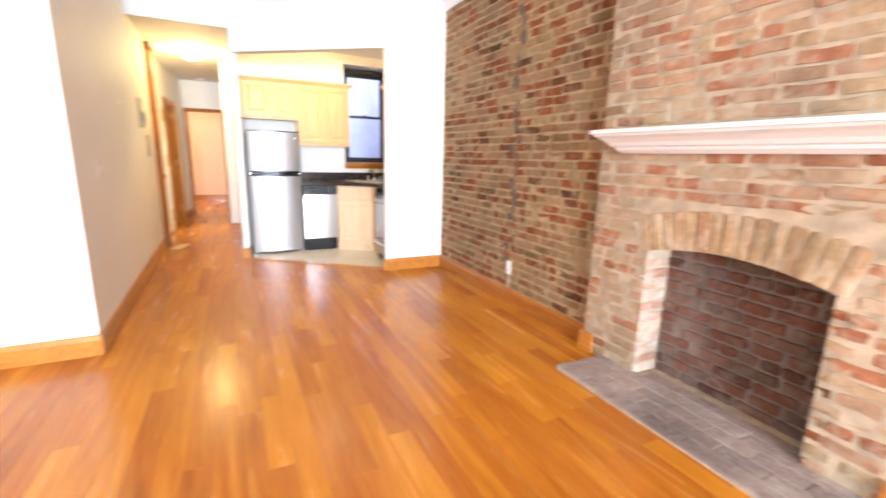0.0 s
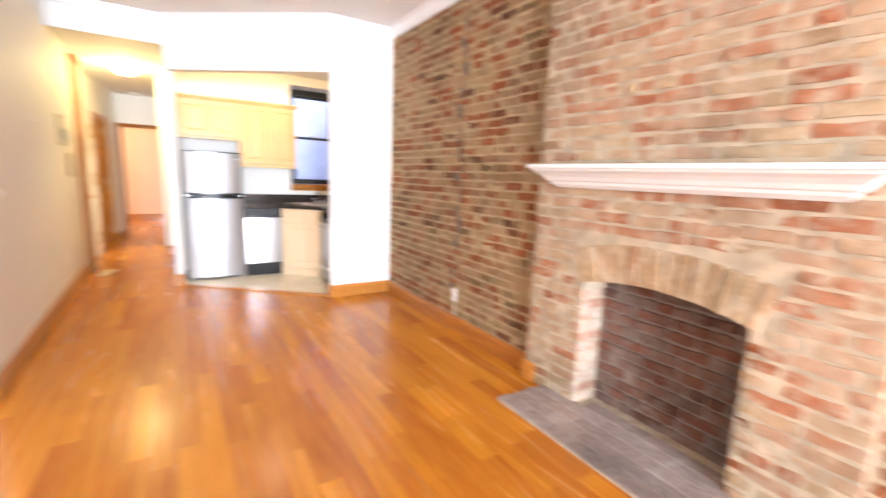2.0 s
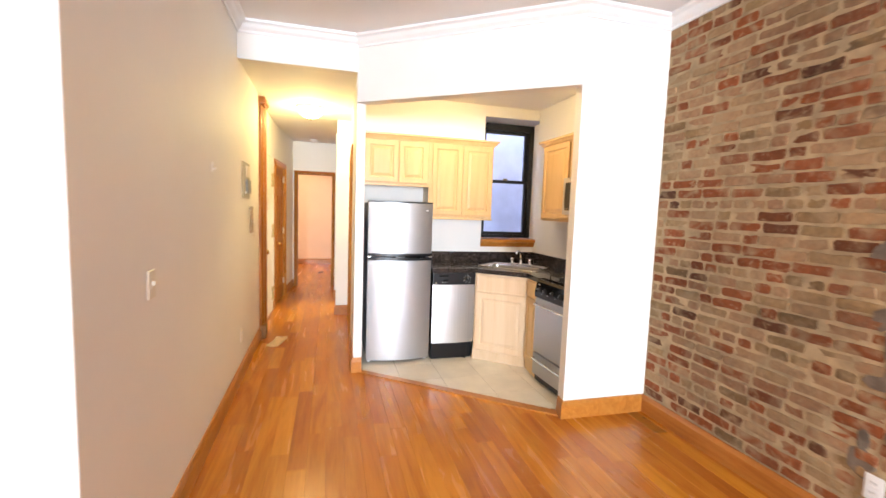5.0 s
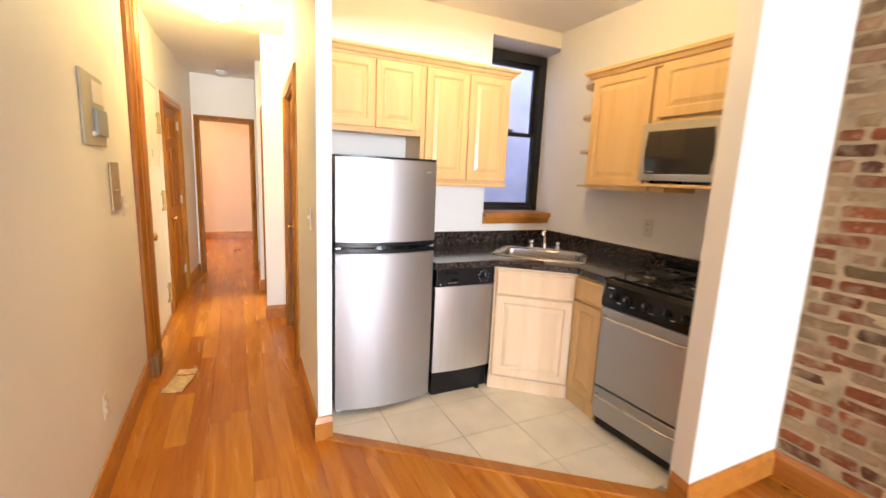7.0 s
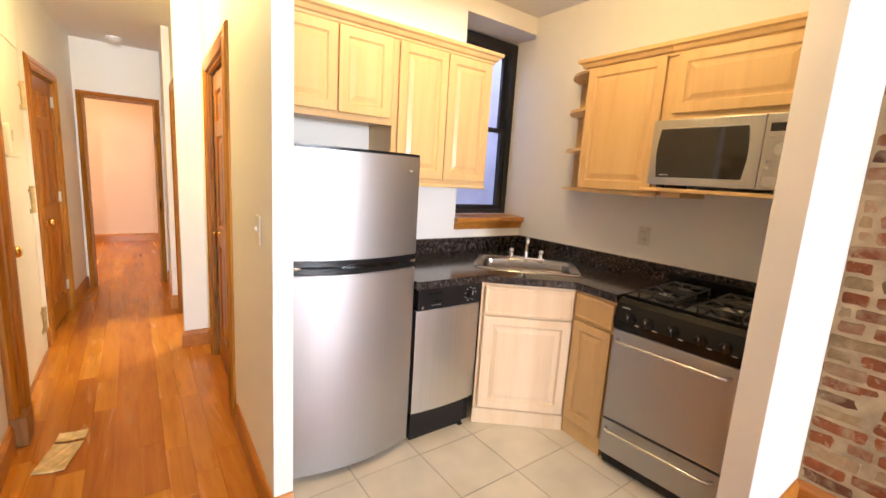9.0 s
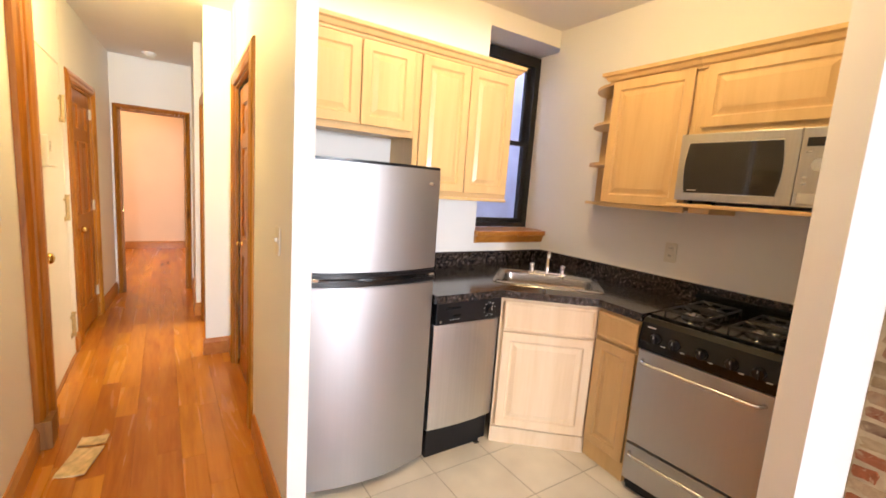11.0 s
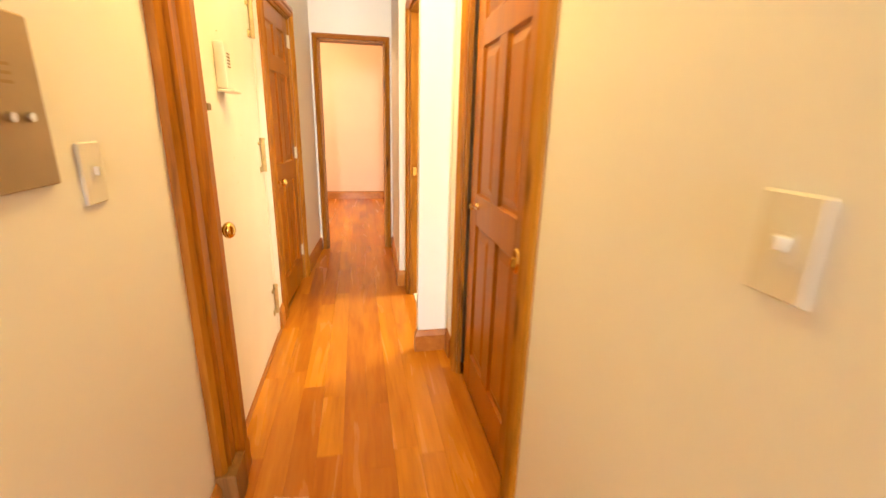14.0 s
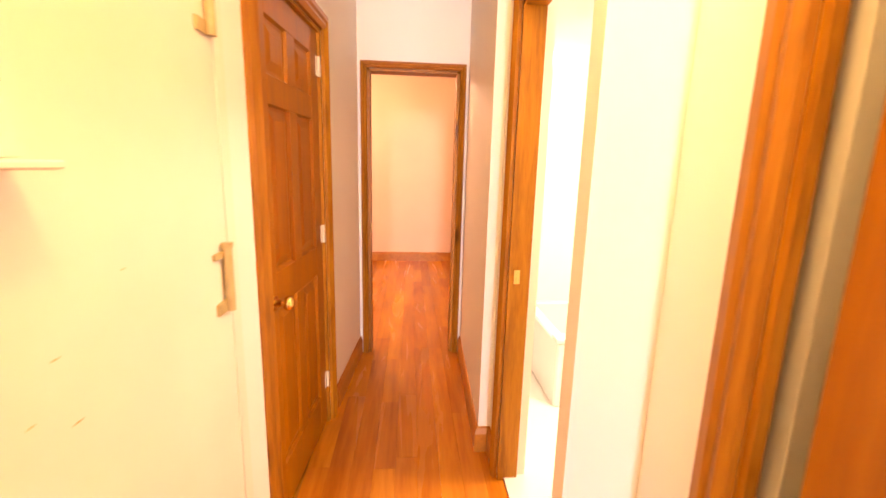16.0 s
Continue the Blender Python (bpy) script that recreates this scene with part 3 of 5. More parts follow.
def casing(at, rz, width, height, w=0.085, t=0.026, depth=0.11, cap=False, label="stained oak door casing with moulded edge", name="trim_casing", mirror=False):
    """Door surround: two legs, a head, and the jamb lining behind. Local x along the wall, front to -y; opening from 0 to width."""
    th = thing(name, label, "door casing", at, rz, kind="structure")
    prof = [(0, 0), (0, -t * 0.6), (w * 0.2, -t), (w * 0.42, -t * 0.75), (w * 0.55, -t), (w * 0.85, -t * 0.8), (w, -t * 0.45), (w, 0)]

    def leg(x, sgn, h):
        bm = bmesh.new()
        a = [bm.verts.new((x - sgn * p, q, 0)) for p, q in prof]
        b = [bm.verts.new((x - sgn * p, q, h + p)) for p, q in prof]
        k = len(prof)
        for i in range(k):
            bm.faces.new((a[i], a[(i + 1) % k], b[(i + 1) % k], b[i]))
        bm.faces.new(a)
        bm.faces.new(b)
        bmesh.ops.recalc_face_normals(bm, faces=bm.faces)
        return bm

    part("leg", leg(0, 1, height), OAKTRIM, th)
    part("leg", leg(width, -1, height), OAKTRIM, th)
    bm = bmesh.new()
    a = [bm.verts.new((-p, q, height + p)) for p, q in prof]
    b = [bm.verts.new((width + p, q, height + p)) for p, q in prof]
    k = len(prof)
    for i in range(k):
        bm.faces.new((a[i], a[(i + 1) % k], b[(i + 1) % k], b[i]))
    bm.faces.new(a)
    bm.faces.new(b)
    bmesh.ops.recalc_face_normals(bm, faces=bm.faces)
    part("head", bm, OAKRUN, th)
    part("jamb", box_bm(0.0, 0.001, 0, 0.018, depth, height), OAKTRIM, th)
    part("jamb", box_bm(width - 0.018, 0.001, 0, width, depth, height), OAKTRIM, th)
    part("jamb_head", box_bm(0.0, 0.001, height - 0.018, width, depth, height - 0.001), OAKTRIM, th)
    return th


def knob_bm(x, z, out=0.055, r=0.026):
    bm = bmesh.new()
    add_cyl(bm, (x, 0.0, z), (x, -0.008, z), r * 1.15, r * 1.05)
    add_cyl(bm, (x, -0.008, z), (x, -out * 0.55, z), r * 0.42)
    bmesh.ops.create_uvsphere(bm, u_segments=18, v_segments=12, radius=r, matrix=Matrix.Translation((x, -out, z)) @ Matrix.Diagonal((1, 0.75, 1, 1)))
    return bm


def panel_door(name, at, rz, w, h, label, hinge_x=None, knob_x=None, material=None):
    """Six-panel door: stiles, rails, a mullion and six raised panels."""
    material = material or OAKDOOR
    th = thing(name, label, "door", at, rz)
    t, s = 0.036, 0.105
    rails = [(0.0, 0.20), (0.86, 1.00), (1.60, 1.70), (h - 0.11, h)]
    for x0, x1 in ((0, s), (w - s, w)):
        part("stile", box_bm(x0, 0, 0, x1, t, h, 0.002), material, th)
    for z0, z1 in rails:
        part("rail", box_bm(s + 0.0005, 0.0005, z0, w - s - 0.0005, t - 0.001, z1, 0.002), material, th)
    mid = w / 2
    for (za, zb), (zc, zd) in zip(rails, rails[1:]):
        part("mullion", box_bm(mid - 0.045, 0.0006, zb + 0.0005, mid + 0.045, t - 0.001, zc - 0.0005, 0.002), material, th)
        for x0, x1 in ((s, mid - 0.045), (mid + 0.045, w - s)):
            bm = ring_panel(bmesh.new(), x0, zb, x1, zc, [(0.0, 0.002), (0.006, 0.013), (0.018, 0.014), (0.05, 0.004), (0.052, 0.004)])
            part("panel", bm, material, th)
    if knob_x is not None:
        part("knob", knob_bm(knob_x, 0.90), BRASS, th, "polished brass knob", True)
    if hinge_x is not None:
        for z in (0.25, 1.05, 1.85):
            bm = bmesh.new()
            add_cyl(bm, (hinge_x, -0.008, z - 0.045), (hinge_x, -0.008, z + 0.045), 0.007)
            add_box(bm, hinge_x - 0.03, -0.003, z - 0.043, hinge_x + 0.002, 0.002, z + 0.043)
            part("hinge", bm, PLATE, th, "pale cream hinge")
    return th


# entry side: wide moulded post with plinth and capital, then the cream steel door
post = thing("door_post", "wide stained wood door post with plinth and capital", "door post", (-0.912, 6.525, 0), 90, kind="structure")
prof = [(0, 0), (0, -0.03), (0.02, -0.042), (0.035, -0.032), (0.05, -0.046), (0.10, -0.046), (0.115, -0.034), (0.13, -0.05), (0.16, -0.062), (0.20, -0.062), (0.222, -0.05), (0.222, 0.12), (0.0, 0.12)]
bm = prism_bm(prof, 0.12, 2.50)
part("shaft", bm, POSTWOOD, post)
part("plinth", box_bm(-0.008, -0.074, 0, 0.115, -0.0, 0.15, 0.008, 2), PLINTH, post, "weathered plinth block")
part("plinth_filler", box_bm(0.116, -0.061, 0, 0.221, 0.12, 0.119), POSTWOOD, post)
cap = bmesh.new()
add_box(cap, -0.006, -0.066, 2.50, 0.228, 0.12, 2.525, 0.004)
add_box(cap, -0.020, -0.084, 2.525, 0.242, 0.12, 2.56, 0.010, 2)
add_box(cap, -0.012, -0.074, 2.56, 0.234, 0.12, 2.59, 0.004)
part("capital", cap, POSTWOOD, post, "stepped capital")

door = thing("entry_door", "cream painted metal entry door, closed, with brass locks", "door", (-0.93, 6.905, 0.012), 90)
part("leaf", box_bm(-0.155, 0, 0, 0.94, 0.045, 2.075, 0.003), DOORW, door)
part("knob", knob_bm(-0.055, 0.91, 0.065, 0.03), BRASS, door, "polished brass knob", True)
part("lock_plate", box_bm(-0.090, -0.006, 0.80, -0.004, -0.0004, 1.055, 0.002), BRONZE, door, "worn brass lock plate")
lock = part("rim_lock", cyl_bm((-0.045, -0.030, 1.33), (-0.045, -0.0004, 1.33), 0.036, 0.042, 24), COPPER, door, "round copper-brown deadbolt", True)
part("thumb_turn", box_bm(-0.060, -0.048, 1.318, -0.022, -0.0302, 1.342, 0.006, 2), BRONZE, lock)
part("slide_bolt", box_bm(-0.10, -0.030, 1.196, -0.014, -0.0004, 1.226, 0.010, 2), IRON, door, "black iron slide bolt")
box = part("door_chime", box_bm(0.235, -0.040, 1.405, 0.325, -0.0004, 1.575, 0.008, 2), DOORW, door, "cream painted door chime box")
part("chime_shelf", box_bm(0.228, -0.065, 1.392, 0.345, -0.0004, 1.4035, 0.003), DOORW, box)
for i in range(5):
    part("slot", box_bm(0.262, -0.0425, 1.485 + i * 0.012, 0.298, -0.0402, 1.490 + i * 0.012), BRONZE, box)
for sx, sz, sw in ((0.30, 1.62, 0.020), (0.36, 1.13, 0.012), (0.31, 1.06, 0.009), (0.38, 1.02, 0.016), (0.52, 1.22, 0.008)):
    part("scuff", box_bm(sx, -0.0008, sz, sx + sw, -0.0003, sz + 0.003), PAPER, door, "faint brown scuff")
for z in (0.24, 1.10, 1.78):
    bm = bmesh.new()
    add_cyl(bm, (0.905, -0.014, z - 0.085), (0.905, -0.014, z + 0.085), 0.012)
    add_box(bm, 0.85, -0.008, z - 0.085, 0.905, -0.0004, z - 0.055)
    add_box(bm, 0.85, -0.008, z + 0.06, 0.905, -0.0004, z + 0.075)
    add_cyl(bm, (0.905, -0.014, z + 0.085), (0.905, -0.014, z + 0.097), 0.015)
    part("hinge", bm, HINGE, door, "tarnished hinge with worn cream paint")
tagged(part("trim_entry_stop", box_bm(-0.97, 7.847, 0, -0.928, 7.90, 2.10), DOORW), "cream painted door frame edge", "door frame", kind="structure")
tagged(part("trim_entry_saddle", box_bm(-1.0, 6.70, -0.002, -0.915, 7.90, 0.009, 0.003), OAKRUN), "dark wooden door saddle", "door saddle", kind="structure")

# hall doors
ang = math.degrees(math.atan2(0.85, 0.06))
casing((-0.928, 8.13, 0), ang, 0.76, 2.03)
panel_door("panelled_door", (-0.940, 8.152, 0.012), ang, 0.715, 2.0, "honey-stained six-panel wooden door, closed, with pale hinges", hinge_x=0.72, knob_x=0.06)
ang = -90 + math.degrees(math.atan2(0.035, 1.07)) * -1
casing((0.091, 7.255, 0), ang, 0.905, 2.05, depth=0.022)
cd = panel_door("closet_door", (0.112, 7.172, 0.012), -91.0, 0.732, 2.0, "orange-stained six-panel closet door, slightly ajar")
part("knob", knob_bm(0.13, 0.95, 0.030, 0.015), BRASS, cd, "small brass knob", True)
structure("wall_closet_reveal", box_bm(0.152, 7.238, 0, 0.19, 7.339, 2.079), DOORW, "cream painted reveal inside the closet door")
bm = cyl_bm((0, -0.0004, 0), (0, -0.007, 0), 0.03, 0.027, 24)
add_cyl(bm, (0, -0.007, -0.004), (0, -0.020, -0.004), 0.014, 0.012, 16)
bmesh.ops.transform(bm, matrix=Matrix.Translation((0.655, 0, 0.865)) @ Matrix.Diagonal((0.9, 1, 1.5, 1)), verts=bm.verts)
part("oval_pull", bm, BRASS, cd, "oval brass pull", True)
tagged(part("closet_shelf", box_bm(0.20, 6.42, 1.92, 0.74, 7.49, 1.945, 0.003), OAKTRIM), "brown wooden shelf inside the hall closet", "shelf")
casing((-0.031, 8.40, 0), -90, 0.80, 2.03, w=0.08, depth=0.09)
tagged(part("strike_plate", box_bm(-0.01, 8.377, 0.94, 0.015, 8.3815, 1.0), BRASS), "small brass strike plate on the bathroom jamb", "strike plate")
casing((-0.745, 9.769, 0), 0, 0.63, 2.05, w=0.045, depth=0.115)
tagged(part("strike_plate", box_bm(-0.7265, 9.80, 0.93, -0.7225, 9.83, 0.99), BRASS), "small brass strike plate on the end doorway", "strike plate")

# bathroom glimpse
tub = thing("bathtub", "white enamelled bathtub against a tiled wall", "bathtub", (0, 0, 0))
bm = bmesh.new()
add_box(bm, 0.45, 8.95, 0.012, 1.79, 9.02, 0.42, 0.01)
add_box(bm, 0.45, 9.70, 0.012, 1.79, 9.765, 0.42, 0.01)
add_box(bm, 0.42, 8.95, 0.012, 0.50, 9.765, 0.42, 0.01)
add_box(bm, 1.72, 9.02, 0.012, 1.79, 9.70, 0.42, 0.01)
add_box(bm, 0.50, 9.02, 0.012, 1.72, 9.70, 0.10)
part("basin", bm, PORC, tub)
part("rim", box_bm(0.41, 8.94, 0.42, 1.795, 9.03, 0.45, 0.01, 2), PORC, tub)

# ---- wall fittings ----
def on_left_wall(name, y, label, category):
    x = -0.85 - 0.0156 * (y - 2.95)
    return thing(name, label, category, (x, y, 0), 90 + 0.9)


p = on_left_wall("intercom_panel", 5.50, "grey-green metal intercom panel with a handset", "intercom")
part("face_plate", box_bm(0, -0.012, 1.515, 0.355, -0.0005, 1.825, 0.003), GREYM, p)
part("screen", box_bm(0.15, -0.018, 1.70, 0.33, -0.0122, 1.80, 0.003), PLATE, p, "pale square label window")
h = part("handset", box_bm(0.14, -0.028, 1.56, 0.335, -0.0122, 1.68, 0.008, 2), LEVER, p, "blue-grey handset")
part("button", box_bm(0.10, -0.022, 1.555, 0.132, -0.0122, 1.575, 0.002), WPLATE, p)
p = on_left_wall("door_speaker_plate", 5.895, "satin bronze speaker plate with three push buttons", "intercom")
part("face_plate", box_bm(0, -0.012, 1.195, 0.17, -0.0005, 1.445, 0.003), SATIN, p)
for i in range(3):
    part("push_button", cyl_bm((0.045 + i * 0.04, -0.0122, 1.30), (0.045 + i * 0.04, -0.020, 1.30), 0.008, 0.007, 12), STEELH, p, "small round steel button")
for i in range(3):
    part("slot", box_bm(0.06, -0.0132, 1.345 + i * 0.012, 0.11, -0.0122, 1.35 + i * 0.012), BRONZE, p)


def switch(th, x, z, toggle=True):
    part("face_plate", box_bm(x - 0.036, -0.007, z - 0.058, x + 0.036, -0.0005, z + 0.058, 0.003), PLATE, th)
    part("collar", box_bm(x - 0.008, -0.0085, z - 0.016, x + 0.008, -0.0071, z + 0.016), PLATE, th)
    part("toggle", box_bm(x - 0.005, -0.018, z - 0.004, x + 0.005, -0.0086, z + 0.013, 0.002), PLATE, th)
    return th


def outlet(th, x, z, material):
    part("face_plate", box_bm(x - 0.036, -0.007, z - 0.058, x + 0.036, -0.0005, z + 0.058, 0.003), material, th)
    for dz in (-0.022, 0.022):
        s = part("socket", box_bm(x - 0.017, -0.0095, z + dz - 0.014, x + 0.017, -0.0071, z + dz + 0.014, 0.004), material, th)
        part("slot", box_bm(x - 0.008, -0.0102, z + dz - 0.002, x - 0.0055, -0.0096, z + dz + 0.008), BLACK, s)
        part("slot", box_bm(x + 0.0055, -0.0102, z + dz - 0.002, x + 0.008, -0.0096, z + dz + 0.008), BLACK, s)
    return th


switch(on_left_wall("light_switch", 6.17, "ivory toggle light switch on the hall wall", "light switch"), 0, 1.20)
switch(on_left_wall("light_switch", 3.50, "white toggle light switch on the white wall", "light switch"), 0, 1.14)
switch(thing("light_switch", "ivory toggle light switch on the thin partition", "light switch", (0.0400, 5.603, 0), -91.2), 0, 1.19)
outlet(on_left_wall("wall_outlet", 5.45, "ivory double outlet low on the hall wall", "outlet"), 0, 0.36, PLATE)
outlet(thing("wall_outlet", "white double outlet on the kitchen wall above the stove", "outlet", (2.17, 5.17, 0), -90), 0, 1.163, PLATE)
w = outlet(thing("wall_outlet", "white outlet set in the brick wall above a conduit", "outlet", (BX - 0.004, 2.82, 0), -90), 0, 0.32, WPLATE)
part("conduit", box_bm(-0.012, -0.004, 0.135, 0.012, 0.012, 0.262, 0.003), GREYM, w, "short grey conduit")
hook = on_left_wall("wall_hook", 4.52, "small white adhesive hook on the wall", "hook")
part("pad", box_bm(-0.014, -0.005, 1.655, 0.014, -0.0005, 1.715, 0.004), WPLATE, hook)
part("peg", cyl_bm((0, -0.005, 1.67), (0, -0.025, 1.68), 0.004, None, 10), WPLATE, hook)

# ---- lamps ----
lamp = thing("ceiling_lamp", "lit white glass dome lamp on the hall ceiling", "ceiling lamp", (-0.40, 6.90, HH))
part("base_plate", cyl_bm((0, 0, 0), (0, 0, -0.025), 0.16, 0.15, 32), TRIMW, lamp)
bm = bmesh.new()
bmesh.ops.create_uvsphere(bm, u_segments=32, v_segments=16, radius=0.145, matrix=Matrix.Translation((0, 0, -0.025)) @ Matrix.Diagonal((1, 1, 0.72, 1)))
bmesh.ops.delete(bm, geom=[v for v in bm.verts if v.co.z > -0.024], context="VERTS")
dome = part("dome", bm, GLOBE, lamp, "glowing frosted dome", True)
dome.visible_shadow = False
part("finial", cyl_bm((0, 0, -0.128), (0, 0, -0.15), 0.012, 0.006, 12), BRASS, lamp)
lamp = thing("kitchen_lamp", "small lit glass lamp on the kitchen ceiling", "ceiling lamp", (0.95, 5.10, HK))
part("base_plate", cyl_bm((0, 0, 0), (0, 0, -0.02), 0.10, 0.09, 24), TRIMW, lamp)
bm = bmesh.new()
bmesh.ops.create_uvsphere(bm, u_segments=24, v_segments=12, radius=0.085, matrix=Matrix.Translation((0, 0, -0.02)) @ Matrix.Diagonal((1, 1, 0.8, 1)))
bmesh.ops.delete(bm, geom=[v for v in bm.verts if v.co.z > -0.019], context="VERTS")
dome = part("dome", bm, GLOBE, lamp, "glowing glass dome", True)
dome.visible_shadow = False
part("finial", cyl_bm((0, 0, -0.086), (0, 0, -0.15), 0.014, 0.007, 14), BRASS, lamp, "pale brass finial", True)
sm = thing("smoke_detector", "round white smoke detector on the hall ceiling", "smoke detector", (-0.44, 9.45, HH))
part("base", cyl_bm((0, 0, 0), (0, 0, -0.02), 0.065, 0.062, 24), WPLATE, sm)
part("cover", cyl_bm((0, 0, -0.0205), (0, 0, -0.04), 0.055, 0.035, 24), WPLATE, sm)

# ---- kitchen window ----
win = thing("window_kitchen", "black double-hung kitchen window over an airshaft", "window", (0, 0, 0), kind="structure")
wx0, wx1, wz0, wz1, wy = 1.545, 2.234, 1.165, 2.525, 6.47
part("frame", box_bm(wx0, wy, wz0, wx0 + 0.045, wy + 0.10, wz1), WFRAME, win)
part("frame", box_bm(wx1 - 0.055, wy, wz0, wx1, wy + 0.10, wz1), WFRAME, win)
part("frame_head", box_bm(wx0 + 0.046, wy, wz1 - 0.075, wx1 - 0.056, wy + 0.10, wz1), WFRAME, win)
part("frame_sill", box_bm(wx0 + 0.046, wy, wz0, wx1 - 0.056, wy + 0.10, wz0 + 0.035), WFRAME, win)
a, b = wx0 + 0.046, wx1 - 0.056
for z0, z1, y0, nm in ((wz0 + 0.036, 1.86, wy + 0.012, "lower_sash"), (1.83, wz1 - 0.076, wy + 0.05, "upper_sash")):
    bm = bmesh.new()
    add_box(bm, a, y0, z0, a + 0.04, y0 + 0.03, z1)
    add_box(bm, b - 0.04, y0, z0, b, y0 + 0.03, z1)
    add_box(bm, a + 0.04, y0, z0, b - 0.04, y0 + 0.03, z0 + 0.035)
    add_box(bm, a + 0.04, y0, z1 - 0.035, b - 0.04, y0 + 0.03, z1)
    s = part(nm, bm, WFRAME, win)
    g = part("pane", box_bm(a + 0.041, y0 + 0.013, z0 + 0.036, b - 0.041, y0 + 0.017, z1 - 0.036), GLASS, s, "clear glass pane")
    g.visible_shadow = False
part("latch", box_bm(1.86, wy - 0.004, 1.861, 1.91, wy + 0.03, 1.88, 0.004), BRONZE, win)
sill = tagged(part("window_sill", box_bm(1.50, 6.175, 1.128, 2.232, 6.47, 1.163, 0.006, 2), OAKRUN), "varnished wooden window sill", "window sill", kind="structure")
tagged(part("window_apron", add_run(bmesh.new(), [(1.50, 6.2195), (2.168, 6.2195)], [(0, 1.075), (0.012, 1.075), (0.02, 1.10), (0.03, 1.126), (0, 1.126)]), OAKRUN), "varnished moulded apron under the sill", "window sill", kind="structure")

# ---- kitchen cabinets ----
RAISED = [(0.0, 0.0), (0.048, 0.0), (0.056, 0.009), (0.064, 0.009), (0.088, 0.001), (0.09, 0.001)]
FLATD = [(0.0, 0.0), (0.012, 0.0), (0.02, 0.004), (0.022, 0.004)]


def cab_door(name, parent, x0, z0, x1, z1, rings=RAISED, y=-0.02, label="", material=None):
    bm = ring_panel(bmesh.new(), x0, z0, x1, z1, [(0.004, 0.019)] + [(0.0, 0.003)] + [(0.004, 0.0)] + [(max(i, 0.005), d) for i, d in rings[1:]], y)
    bmesh.ops.recalc_face_normals(bm, faces=bm.faces)
    return part(name, bm, material or MAPLE, parent, label)


def crown_run(parent, path, z):
    prof = [(0, 0.0), (0.012, 0.0), (0.014, 0.012), (0.026, 0.018), (0.036, 0.036), (0.05, 0.044), (0.052, 0.062), (0, 0.062)]
    return part("crown", add_run(bmesh.new(), path, [(o, z + h) for o, h in prof]), MAPLE, parent, "stepped maple crown moulding")


def wall_cabinet(name, label, at, rz, w, z0, z1, depth, doors, crown=None):
    th = thing(name, label, "cabinet", at, rz, group="maple wall cabinets")
    part("body", box_bm(0, 0, z0, w, depth, z1), MAPLE, th)
    part("face_frame", box_bm(0.0, -0.0005, z0 - 0.012, w, 0.018, z0 - 0.0005), MAPLE, th)
    for x0, x1, a, b in doors:
        cab_door("door", th, x0, a, x1, b)
    if crown:
        crown_run(th, crown, z1 - 0.03)
    return th


CT = 2.185
wall_cabinet("wall_cabinet", "short maple wall cabinet with two raised-panel doors above the refrigerator", (0.124, 5.945, 0), 0, 0.686, 1.715, CT, 0.274, [(0.03, 0.365, 1.735, 2.15), (0.372, 0.665, 1.735, 2.15)], [(0, 0), (0.686, 0)])
wall_cabinet("wall_cabinet", "tall maple wall cabinet with two raised-panel doors beside the window", (0.811, 5.945, 0), 0, 0.70, 1.41, CT, 0.274, [(0.03, 0.352, 1.425, 2.15), (0.358, 0.69, 1.425, 2.15)], [(0, 0), (0.70, 0), (0.70, 0.274)])
tagged(part("light_rail", box_bm(0.811, 5.93, 1.380, 1.513, 5.955, 1.397, 0.003), MAPLE), "thin maple rail under the wall cabinet", "cabinet trim")
c = wall_cabinet("wall_cabinet", "maple wall cabinet with one raised-panel door and end shelves", (1.872, 5.482, 0), -90, 0.50, 1.418, 2.14, 0.296, [(0.012, 0.475, 1.43, 2.118)], [(0, 0.296), (0, 0), (0.50, 0)])
for z in (1.412, 1.655, 1.895, 2.115):
    pts = [(-0.0005, 0.02), (-0.0005, 0.295)] + [(-0.27 * math.sin(k * math.pi / 16) , 0.295 - 0.275 * math.cos(k * math.pi / 16)) for k in range(8, 0, -1)]
    part("end_shelf", prism_bm(pts, z, z + 0.016), MAPLE, c, "quarter-round open shelf")
part("end_back", box_bm(-0.27, 0.2955, 1.405, -0.001, 0.2975, 2.13), MAPLE, c)
wall_cabinet("wall_cabinet", "short maple wall cabinet with a raised-panel flap above the microwave", (1.872, 4.981, 0), -90, 0.615, 1.805, 2.14, 0.296, [(0.03, 0.585, 1.825, 2.118)], [(0, 0), (0.615, 0)])
sh = thing("microwave_shelf", "maple shelf board carrying the microwave", "shelf", (1.80, 5.035, 0), -90)
part("board", box_bm(0, 0, 1.437, 0.67, 0.368, 1.456, 0.003), MAPLE, sh)
part("cleat", box_bm(0.10, 0.03, 1.41, 0.20, 0.30, 1.4365, 0.002), MAPLE, sh, "dark maple cleat")

# microwave
mw = thing("microwave", "stainless steel microwave with dark bowed window", "microwave", (1.812, 5.005, 0), -90)
part("body", box_bm(0.005, 0.02, 1.475, 0.625, 0.35, 1.785, 0.006, 2), BLACK, mw)
bm = bmesh.new()
add_box(bm, 0, 0, 1.472, 0.485, 0.0195, 1.79, 0.004, 2)
d = part("door", bm, STEELD, mw, "brushed steel door")
pts = []
for k in range(9):
    u = k / 8
    pts.append((0.045 - 0.012 * math.sin(u * math.pi), 1.51 + 0.235 * u))
for k in range(9):
    u = k / 8
    pts.append((0.425 + 0.012 * math.sin(u * math.pi), 1.745 - 0.235 * u))


